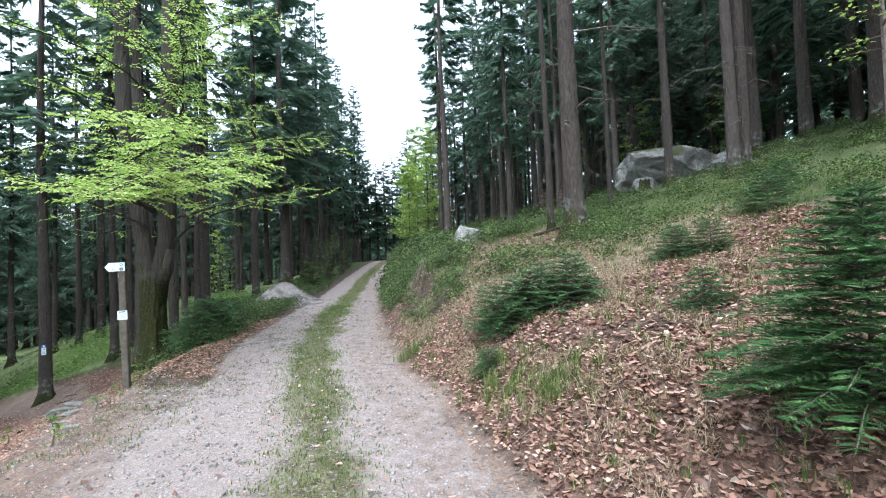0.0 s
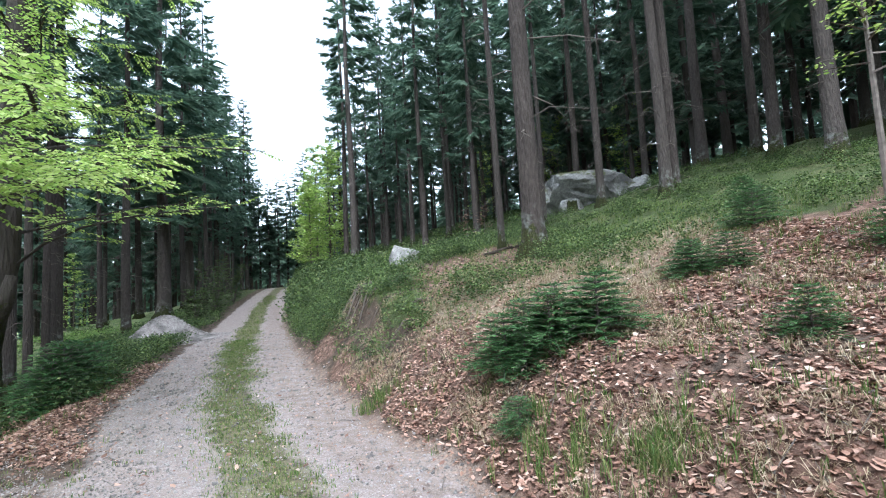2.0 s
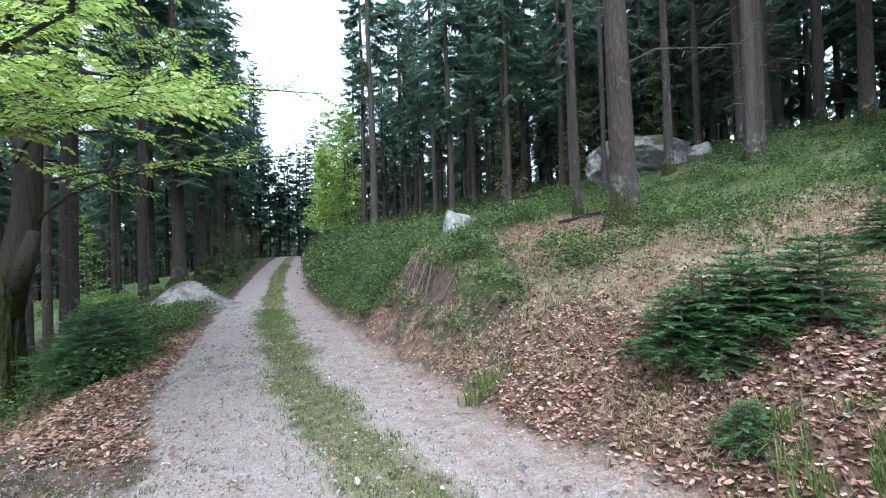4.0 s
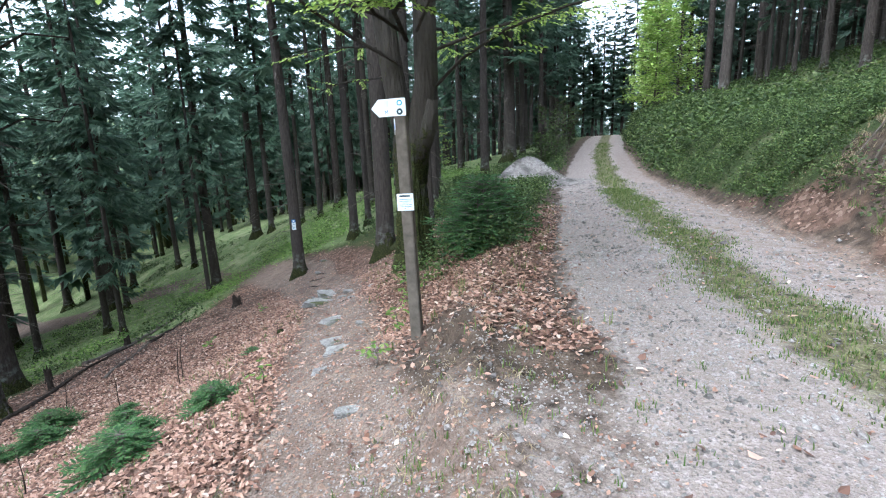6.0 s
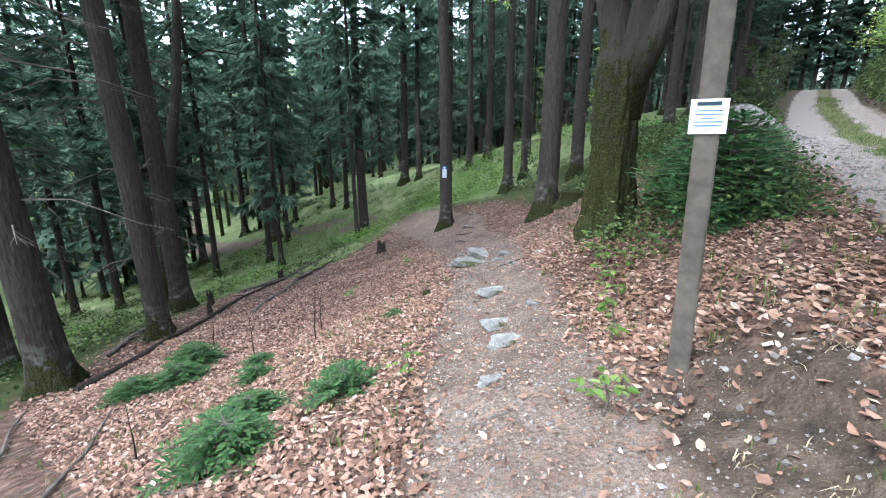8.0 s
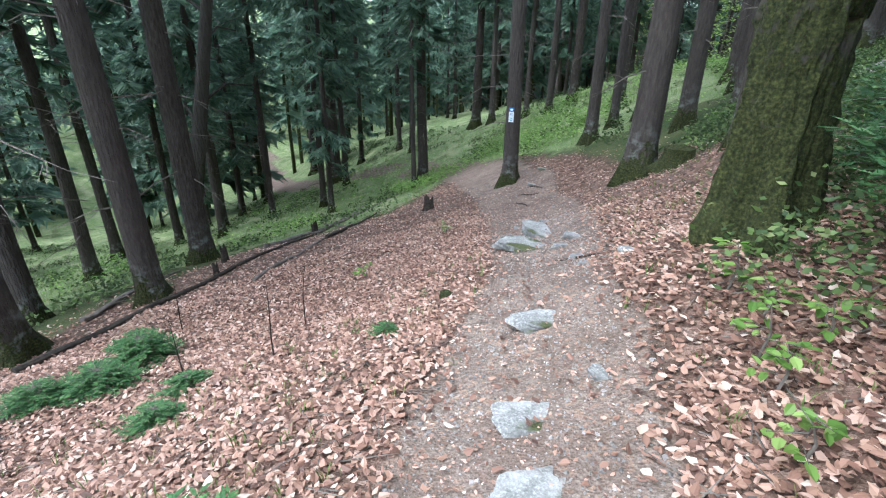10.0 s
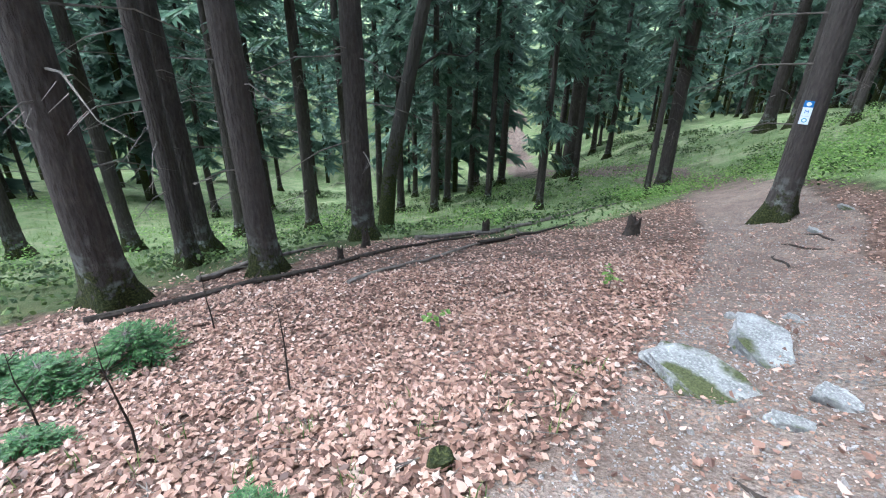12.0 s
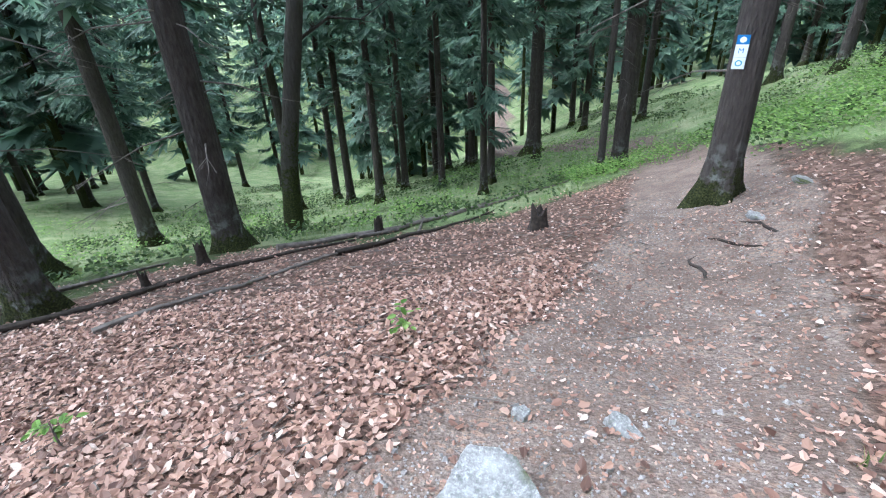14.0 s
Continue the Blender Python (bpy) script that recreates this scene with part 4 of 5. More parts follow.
    for i in range(50):
        z0 = 2.9 + 5.8 * (i / 50) ** 0.85
        a = i * 2.4 + rg.uniform(-0.4, 0.4)
        way = Vector((math.cos(a), math.sin(a), rg.uniform(0.0, 0.45))).normalized()
        spray(Vector((0.4 * math.cos(a), 0.1 * math.sin(a), z0)), way, rg.uniform(2.2, 4.6) * (1.1 - 0.01 * i) * (0.75 if math.cos(a) < -0.3 else 1.0), rg.uniform(0.08, 0.30), 0.075, (0.5 if -0.87 * math.cos(a) - 0.48 * math.sin(a) > 0.25 else 0.9) * (0.6 if i < 14 else 1.0))
    # long limbs reaching over the road
    for ex, ey, ez, o in ((3.1, -4.9, 3.3, 3.6), (3.4, -3.6, 3.6, 4.2), (2.4, -5.6, 3.0, 4.2), (3.4, -6.6, 3.6, 4.4), (1.2, -5.0, 3.3, 3.7), (3.3, -2.2, 4.2, 4.6)):
        way = Vector((ex, ey, 0))
        spray(Vector((0.25, -0.1, o)), way.normalized(), way.length, (o - ez) / way.length + 0.10, 0.085, 1.7)


beech(-6.84, 11.03)


# ---- young spruces ----
def young_spruce(name, rng, height, spread, label, group="young spruces", whorls=9, per=6, fine=80):
    tree = thing(name, 0, 0, 0, label, "young spruce", group)
    s, c = Shape(), Shape()
    s.tube([(0, 0, -0.08), (0.01, 0, height * 0.5), (0, 0.01, height)], [0.014 + 0.008 * height, 0.012, 0.003], 6)
    for i in range(whorls):
        u = (i + 0.3) / whorls
        for k in range(per):
            a = 2 * math.pi * (k + rng.random() * 0.7) / per + i
            w = Vector((math.cos(a), math.sin(a), 0))
            side = Vector((-w.y, w.x, 0))
            long = spread * (1.02 - u) ** 0.75 * rng.uniform(0.7, 1.1) + 0.05
            o = Vector((0, 0, height * (0.06 + 0.92 * u)))
            rise = 0.15 + 0.35 * u

            def at(v):
                return o + w * (long * v) + Vector((0, 0, long * (rise * v - 0.25 * v * v)))

            s.tube([at(0), at(0.5), at(1)], [0.006, 0.004, 0.002], 3, False)
            twigs = max(6, int(long * 30))
            runs = [(at(0.2), at(1.0) + w * 0.03)]
            for j in range(twigs):
                v = 0.2 + 0.78 * (j + rng.random()) / twigs
                sg = 1 if j % 2 else -1
                reach = (0.08 + 0.26 * (1 - v)) * long * rng.uniform(0.7, 1.1) + 0.03
                runs.append((at(v), at(v) + (side * sg * 0.8 + w * 0.75).normalized() * reach + Vector((0, 0, rng.uniform(-0.02, 0.03)))))
            for p, q in runs:
                d = q - p
                n = max(5, int(d.length * fine))
                dn = d.normalized()
                for m in range(n):
                    b = p + d * ((m + 0.5) / n)
                    out = (any_way(rng, rng.uniform(-0.3, 0.9)) + dn * 0.9).normalized() * rng.uniform(0.014, 0.024)
                    t = dn.cross(out).normalized() * 0.0028
                    k0 = len(c.v)
                    c.v += [tuple(b - t), tuple(b + t), tuple(b + out)]
                    c.f.append((k0, k0 + 1, k0 + 2))
                c.frond(p, q + dn * 0.012, 0.016, Vector((rng.uniform(-0.4, 0.4), rng.uniform(-0.4, 0.4), 1)))
    part("stem", s.mesh("sapling_stem", DEAD_WOOD), tree)
    part("needles", c.mesh("sapling_needles", YOUNG_NEEDLES), tree)
    return tree


def put(ob, x, y, k=1.0, turn=0.0, sink=0.03):
    ob.matrix_basis = Matrix.Translation((x, y, ground_z(x, y) - sink)) @ pose(0, 0, 0, 0, 0, turn) @ Matrix.Diagonal((k, k, k, 1))
    return ob


def put_copy(ob, x, y, k=1.0, turn=0.0, low=1.0):
    twin = put(copy_thing(ob, Matrix.Identity(4)), x, y, k, turn)
    twin.matrix_basis = twin.matrix_basis @ Matrix.Diagonal((1.15, 0.95, low, 1))
    return twin


rng = random.Random(8)
big_fir = put(young_spruce("young_spruce", rng, 1.45, 0.95, "bushy waist-high young spruce with bright green needles", "", 20, 10, 130), 2.08, 2.12, 0.73)
low_fir = put(young_spruce("young_spruce", rng, 0.60, 0.55, "low spreading young spruce on the bank", "", 9, 8), 0.75, 6.0)
for x, y, k, turn in ((1.15, 5.75, 0.9, 50), (1.55, 5.5, 1.0, 120), (1.0, 6.05, 0.8, 300), (1.35, 6.0, 0.85, 170), (1.75, 5.85, 0.75, 240), (0.85, 5.7, 0.6, 95), (3.25, 6.25, 0.6, 20), (3.5, 5.9, 0.65, 310), (3.1, 6.0, 0.7, 200), (-5.6, 10.9, 1.5, 20), (-5.9, 12.0, 1.3, 140), (-5.3, 10.2, 1.0, 260),
                      (-7.5, 6.2, 0.9, 10), (-8.0, 6.6, 0.7, 70), (-7.4, 7.1, 0.75, 130), (-10.8, 7.0, 0.85, 30), (-11.3, 7.4, 0.9, 190), (-11.0, 6.5, 0.7, 250), (-9.8, 7.6, 0.5, 77),
                      (2.4, 4.1, 0.6, 15), (3.4, 3.6, 0.8, 66), (4.3, 4.6, 0.8, 99), (-8.9, 9.1, 0.35, 10), (-9.3, 7.3, 0.5, 44), (0.55, 5.2, 0.45, 8), (4.9, 6.8, 0.9, 150), (6.0, 8.0, 0.8, 10)):
    put_copy(low_fir, x, y, k, turn, 0.62 if x < -6 else 1.1)


# ---- stumps, fallen wood and roots ----
def stump(x, y, r, h, material, label, seed, jag=0.5):
    s, rg = Shape(), random.Random(seed)
    n = 14
    for j in range(5):
        u = j / 4
        for k in range(n):
            a = 2 * math.pi * k / n
            rr = r * (1 + 0.7 * math.exp(-u * 5) * (1 + 0.4 * math.sin(4 * a))) * (1 + 0.12 * noise.noise(Vector((math.cos(a) * 2, math.sin(a) * 2, u + seed))))
            top = h * u * (1 + (jag * noise.noise(Vector((math.cos(a) * 1.7, math.sin(a) * 1.7, seed))) if j == 4 else 0))
            s.v.append((rr * math.cos(a), rr * math.sin(a), top - 0.1 * (j == 0)))
    for j in range(4):
        for k in range(n):
            a, b = j * n + k, j * n + (k + 1) % n
            s.f.append((a, b, b + n, a + n))
    c = len(s.v)
    s.v.append((0, 0, h * 0.8))
    s.f += [(4 * n + k, 4 * n + (k + 1) % n, c) for k in range(n)]
    ob = tagged(new("tree_stump", s.mesh("tree_stump", material)), label, "tree stump")
    ob.location = (x, y, ground_z(x, y))


ROTTEN = plain("rotten_wood", (0.036, 0.027, 0.021), 0.95, 0.5, 18)
stump(-15.0, 14.35, 0.12, 0.29, ROTTEN, "dark rotten broken stump among dry leaves", 3, 0.9)
stump(-9.55, 15.7, 0.26, 0.34, BEECH_BARK, "sawn stump overgrown with moss", 5, 0.1)
stump(-15.6, 9.4, 0.07, 0.3, ROTTEN, "thin dark broken stump below the trail", 7, 0.8)
stump(-16.9, 12.0, 0.08, 0.28, ROTTEN, "thin dark broken stump below the trail", 9, 0.8)
stump(-14.7, 9.0, 0.05, 0.2, ROTTEN, "thin dark broken stump below the trail", 15, 0.8)
stump(-9.1, 9.95, 0.06, 0.08, BEECH_BARK, "small moss-covered stump beside the trail", 11, 0.2)
stump(6.8, 15.4, 0.17, 0.4, BEECH_BARK, "low mossy stump below the boulder", 13, 0.4)


def fallen_log(x0, y0, x1, y1, r, label, seed, lift=0.03):
    s, rg = Shape(), random.Random(seed)
    n = 14
    pts = []
    for i in range(n):
        u = i / (n - 1)
        bow = 0.10 * math.sin(3.1 * u + seed) + 0.05 * math.sin(9 * u + seed)
        x, y = x0 + (x1 - x0) * u - (y1 - y0) * 0.06 * bow, y0 + (y1 - y0) * u + (x1 - x0) * 0.06 * bow
        pts.append((x, y, ground_z(x, y) + lift + r * 0.5))
    s.tube(pts, [r * (1 - 0.65 * i / (n - 1)) for i in range(n)], 8, True, 0.25)
    for _ in range(7):
        p = Vector(pts[rg.randrange(3, n)])
        w = any_way(rg, rg.uniform(0.0, 0.7))
        s.tube([p, p + w * rg.uniform(0.1, 0.35)], [r * 0.3, r * 0.08], 4, False)
    tagged(new("fallen_branch", s.mesh("fallen_branch", ROTTEN if seed % 4 == 1 else DEAD_WOOD)), label, "fallen branch")


LOG = "long bare fallen branch lying across the leaf slope"
for x0, y0, x1, y1, r, seed in ((-12.6, 6.2, -16.0, 11.6, 0.055, 1), (-16.0, 10.4, -20.0, 16.8, 0.055, 2), (-16.4, 11.6, -21.0, 16.2, 0.04, 4), (-13.2, 9.2, -15.6, 12.2, 0.035, 4), (-15.0, 11.4, -17.2, 14.2, 0.045, 5),
                            (-8.4, 5.2, -11.6, 6.6, 0.02, 6), (-9.8, 5.0, -12.6, 5.6, 0.025, 8), (-14.2, 6.9, -16.2, 8.6, 0.05, 8), (-13.6, 7.6, -14.9, 9.6, 0.03, 9), (-16.0, 12.6, -18.4, 13.0, 0.03, 11),
                            (2.2, 11.0, 3.6, 10.6, 0.04, 13), (8.2, 13.6, 9.6, 13.2, 0.035, 15)):
    fallen_log(x0, y0, x1, y1, r, LOG if x0 < 0 else "short fallen branch among the bilberry", seed)


def root_ledge():
    ob = thing("exposed_roots", -0.2, 9.6, ground_z(-0.2, 9.6), "bare roots hanging from the eroded bank edge", "roots")
    rg = random.Random(41)
    for i in range(16):
        s = Shape()
        y = rg.uniform(8.4, 11.6)
        x = along(ROAD_X, y) + 2.55 + rg.uniform(-0.05, 0.35)
        z = ground_z(x, y)
        p0 = Vector((x + 0.25, y, z + 0.05))
        p1 = Vector((x - rg.uniform(0.1, 0.25), y + rg.uniform(-0.2, 0.2), z + rg.uniform(-0.05, 0.1)))
        p2 = Vector((p1.x - rg.uniform(0.1, 0.4), p1.y + rg.uniform(-0.4, 0.4), ground_z(p1.x - 0.3, p1.y) + rg.uniform(0.0, 0.12)))
        o = Vector(ob.location)
        s.tube([p0 - o, p1 - o, p2 - o], [0.022, 0.015, 0.006], 5, False)
        part("root", s.mesh("root", DEAD_WOOD), ob)


root_ledge()


def trail_roots():
    rg = random.Random(43)
    for x, y in ((-13.0, 15.5), (-12.6, 15.9), (-12.2, 14.9), (-8.1, 11.2), (-8.5, 11.9), (-9.2, 13.2)):
        s = Shape()
        a = rg.uniform(0, 6.28)
        pts = []
        for i in range(6):
            px, py = x + 0.12 * i * math.cos(a), y + 0.12 * i * math.sin(a)
            a += rg.uniform(-0.22, 0.22)
            pts.append((px, py, ground_z(px, py) - 0.006 + 0.016 * math.sin(math.pi * i / 5)))
        s.tube(pts, [0.018, 0.02, 0.018, 0.015, 0.011, 0.006], 6, False, 0.3)
        tagged(new("tree_root", s.mesh("tree_root", ROTTEN)), "dark tree root crossing the trodden trail", "root")


trail_roots()


# ---- broadleaved saplings and bushes ----
def broadleaf(name, x, y, height, spread, leaf_size, twigs, per, label, category, material, rng, bare=0.15, stems=1):
    tree = thing(name, x, y, ground_z(x, y), label, category)
    wood, leaves = Shape(), Shape()
    for k in range(stems):
        lean = any_way(rng) * (0.0 if stems == 1 else 0.35 * height)
        top = lean + Vector((0, 0, height * rng.uniform(0.85, 1.0)))
        r = 0.008 + 0.008 * height
        wood.tube([(0, 0, -0.1), lean * 0.3 + Vector((0.03, 0.02, height * 0.45)), top], [r, r * 0.65, r * 0.15], 6, False)
        for i in range(twigs):
            u = bare + (0.99 - bare) * (i + rng.random()) / twigs
            o = lean * (u * u) + Vector((0, 0, height * u))
            w = any_way(rng, rng.uniform(0.0, 0.45))
            long = spread * (1.1 - 0.75 * u) * rng.uniform(0.5, 1.1)
            tip = o + w * long + Vector((0, 0, -0.08 * long))
            wood.tube([o, tip], [0.3 * r, 0.0015 + 0.05 * r], 3, False)
            side = Vector((-w.y, w.x, 0))
            for j in range(per):
                v = 0.2 + 0.8 * (j + rng.random()) / per
                at = o.lerp(tip, v) + side * rng.uniform(-0.22, 0.22) * long + Vector((0, 0, rng.uniform(-0.1, 0.08) * long))
                ahead = (w * 0.5 + any_way(rng, rng.uniform(-0.8, 0.1))).normalized()
                sd = ahead.cross(Vector((rng.uniform(-0.4, 0.4), rng.uniform(-0.4, 0.4), 1))).normalized()
                leaves.leaf(at, ahead, sd, leaf_size * rng.uniform(0.7, 1.2), 0.3)
    tagged(part("stem", wood.mesh("sapling_wood", DEAD_WOOD), tree), kind="stuff")
    part("foliage", leaves.mesh("sapling_foliage", material), tree)
    return tree


rng = random.Random(55)
broadleaf("young_tree", 5.6, 5.6, 4.6, 1.0, 0.07, 34, 15, "slender young broadleaved tree with sparse fresh leaves", "young tree", BEECH_LEAF, rng, 0.35)
for x, y, h in ((-2.9, 39.5, 7.0), (-1.4, 42.5, 10.5), (-2.6, 46.5, 11.5), (-3.4, 52.0, 10.5), (-1.0, 48.5, 12.5), (-3.6, 58.5, 11.0)):
    broadleaf("young_tree", x, y, h, 2.4, 0.24, 90, 30, "light green young broadleaved tree above the road", "young tree", BEECH_LEAF, rng, 0.08)
for x, y, h in ((-8.0, 31.0, 2.9), (-8.6, 34.5, 3.4), (-8.4, 38.5, 2.8), (-8.0, 27.5, 1.7)):
    broadleaf("bush", x, y, h, 0.9, 0.11, 22, 18, "grey-green leafy bush beside the forest road", "bush", SHRUB_LEAF, rng, 0.05, 5)
for x, y in ((-6.35, 9.65), (-6.45, 9.95), (-6.2, 9.4), (-6.7, 10.15), (-6.15, 9.75), (-5.7, 8.1), (-6.0, 9.0), (-5.35, 7.1), (-11.2, 10.2), (-11.8, 12.2), (-7.0, 7.4), (-3.9, 4.6)):
    broadleaf("beech_seedling", x, y, rng.uniform(0.22, 0.4), 0.24, 0.065, 6, 4, "beech seedling with a few bright green leaves", "seedling", SEEDLING_LEAF, rng, 0.35)
for x, y in ((4.6, 20.5), (5.6, 21.2)):
    broadleaf("bush", x, y, 1.5, 0.7, 0.07, 16, 12, "small shrub with rusty dry leaves", "bush", LITTER, rng, 0.3)
for x, y, k, turn in ((-5.75, 11.4, 1.7, 40), (-6.2, 12.8, 1.4, 90), (-6.6, 14.2, 1.3, 10), (-7.0, 15.6, 1.2, 70), (-5.5, 10.4, 1.4, 160)):
    put_copy(low_fir, x, y, k, turn)
for x, y, h in ((11.5, 27.0, 6.0), (14.5, 31.0, 7.0), (9.8, 33.5, 6.0), (16.0, 25.5, 5.5), (20.0, 29.0, 7.0), (-16.5, 34.0, 5.0), (-22.0, 36.0, 5.5)):
    broadleaf("young_tree", x, y, h, 1.7, 0.16, 45, 22, "light green young broadleaved tree among the spruces", "young tree", BEECH_LEAF, rng, 0.1)


def mossy_tree(x, y):
    """A leaning bare tree with long mossy limbs."""
    tree = thing("mossy_tree", x, y, ground_z(x, y), "leaning bare tree with mossy bark and long limbs", "tree")
    s = Shape()
    path = [(0, 0, -0.2), (0, 0.03, 0.3), (0.0, 0.2, 1.8), (0.05, 0.75, 4.2), (0.1, 1.4, 7.0), (0.2, 1.9, 10.5), (0.3, 2.2, 14.0)]
    s.tube(path, [0.30, 0.23, 0.20, 0.18, 0.14, 0.08, 0.03], 14, True, 0.15)
    part("trunk", s.mesh("mossy_trunk", BEECH_BARK, True), tree)
    rg = random.Random(61)
    for i in range(11):
        z = 3.6 + 0.75 * i
        o = Vector((0.05, 0.75 + 0.22 * (z - 4.2), z))
        w = any_way(rg, 0.25)
        long = rg.uniform(1.6, 3.6)
        b = Shape()
        p1 = o + w * (0.4 * long) + Vector((0, 0, 0.12 * long))
        p2 = o + w * (0.75 * long) + any_way(rg) * 0.25
        p3 = o + w * long + any_way(rg) * 0.3 + Vector((0, 0, 0.15 * long))
        b.tube([o, p1, p2, p3], [0.045, 0.032, 0.02, 0.006], 6, False, 0.2)
        for j in range(5):
            q = p1.lerp(p3, rg.random())
            b.tube([q, q + (w + any_way(rg, 0.3)) * rg.uniform(0.2, 0.5)], [0.010, 0.003], 4, False)
        part("limb", b.mesh("bare_limb", BEECH_BARK), tree)


mossy_tree(-20.3, 9.8)


# ---- loose ground cover ----
def scatter(n, x0, x1, y0, y1, chance, rng):
    """Random places kept with a given chance."""
    made = tries = 0
    while made < n and tries < 12 * n:
        tries += 1
        x, y = rng.uniform(x0, x1), rng.uniform(y0, y1)
        if rng.random() < chance(x, y):
            made += 1
            yield x, y


def fallen_leaves():
    s, rg = Shape(), random.Random(31)

    def lay(x, y, k=1.0):
        a = rg.uniform(0, 6.283)
        tilt = rg.uniform(-0.5, 0.5)
        ahead = Vector((math.cos(a), math.sin(a), tilt)).normalized()
        side = Vector((-math.sin(a), math.cos(a), rg.uniform(-0.4, 0.4))).normalized()
        first = len(s.v)
        size = k * rg.uniform(0.034, 0.066)
        s.leaf(Vector((x, y, ground_z(x, y) + rg.uniform(0.006, 0.035))), ahead, side, size, rg.uniform(-0.5, 0.7))
        # dried leaves are crumpled
        for i in range(first, len(s.v)):
            vx, vy, vz = s.v[i]
            s.v[i] = (vx + rg.uniform(-0.09, 0.09) * size, vy + rg.uniform(-0.09, 0.09) * size, vz + rg.uniform(-0.07, 0.09) * size)

    leafy_place = lambda x, y: zones(x, y)[3]
    on_trail = lambda x, y: 0.7 * zones(x, y)[2]
    stray = lambda x, y: 0.10 + 0.9 * zones(x, y)[3]
    for n, x0, x1, y0, y1, chance in ((60000, -13.5, -5.0, 5.5, 14.0, leafy_place), (15000, -18.0, -8.0, 6.0, 18.0, leafy_place), (36000, -0.8, 5.0, 0.8, 9.0, leafy_place),
                                      (11000, -6.5, -2.5, 5.5, 14.0, leafy_place), (2500, -4.0, 3.0, 2.0, 14.0, stray), (1500, -9.5, -4.0, 5.5, 13.0, stray), (2200, -14.0, -7.0, 9.0, 17.0, stray), (900, -14.0, -4.5, 6.0, 17.0, on_trail)):
        for x, y in scatter(n, x0, x1, y0, y1, chance, rg):
            lay(x, y)
    # crumbs of leaves trodden into the trail and the wheel tracks
    bits = lambda x, y: max(0.8 * zones(x, y)[2], 0.25 * zones(x, y)[0])
    for n, x0, x1, y0, y1 in ((9000, -14.0, -3.0, 4.5, 17.0), (2500, -4.5, 1.5, 1.5, 10.0)):
        for x, y in scatter(n, x0, x1, y0, y1, bits, rg):
            lay(x, y, rg.uniform(0.25, 0.55))
    tagged(new("fallen_leaves", s.mesh("fallen_leaves", LITTER)), "layer of dry brown beech leaves on the ground", "leaf litter", kind="stuff")


def gravel_stones():
    s, rg = Shape(), random.Random(32)
    on_road = lambda x, y: zones(x, y)[0]
    on_trail = lambda x, y: 0.6 * zones(x, y)[2]
    on_lip = lambda x, y: smooth(0.2, 0.5, -lateral(x, y) - HALF_ROAD) * (1 - smooth(1.6, 2.2, -lateral(x, y) - HALF_ROAD))
    for n, x0, x1, y0, y1, chance, r0, r1 in ((2600, -5.4, -2.6, 4.6, 8.2, on_lip, 0.004, 0.016), (13000, -4.6, 1.8, 1.5, 10.0, on_road, 0.005, 0.018), (3500, -5.5, 0.0, 9.0, 20.0, on_road, 0.010, 0.03), (11000, -10.5, -2.8, 4.0, 13.5, on_trail, 0.004, 0.013), (4500, -15.0, -8.0, 10.5, 17.5, on_trail, 0.005, 0.014)):
        for x, y in scatter(n, x0, x1, y0, y1, chance, rg):
            r = rg.uniform(r0, r1) if rg.random() < 0.93 else rg.uniform(r1, 2.2 * r1)
            pebble(s, (x, y, ground_z(x, y) + 0.15 * r), r, rg)
    tagged(new("gravel_stones", s.mesh("gravel_stones", CRUSHED)), "loose grey gravel stones on the road and trail", "gravel", kind="stuff")


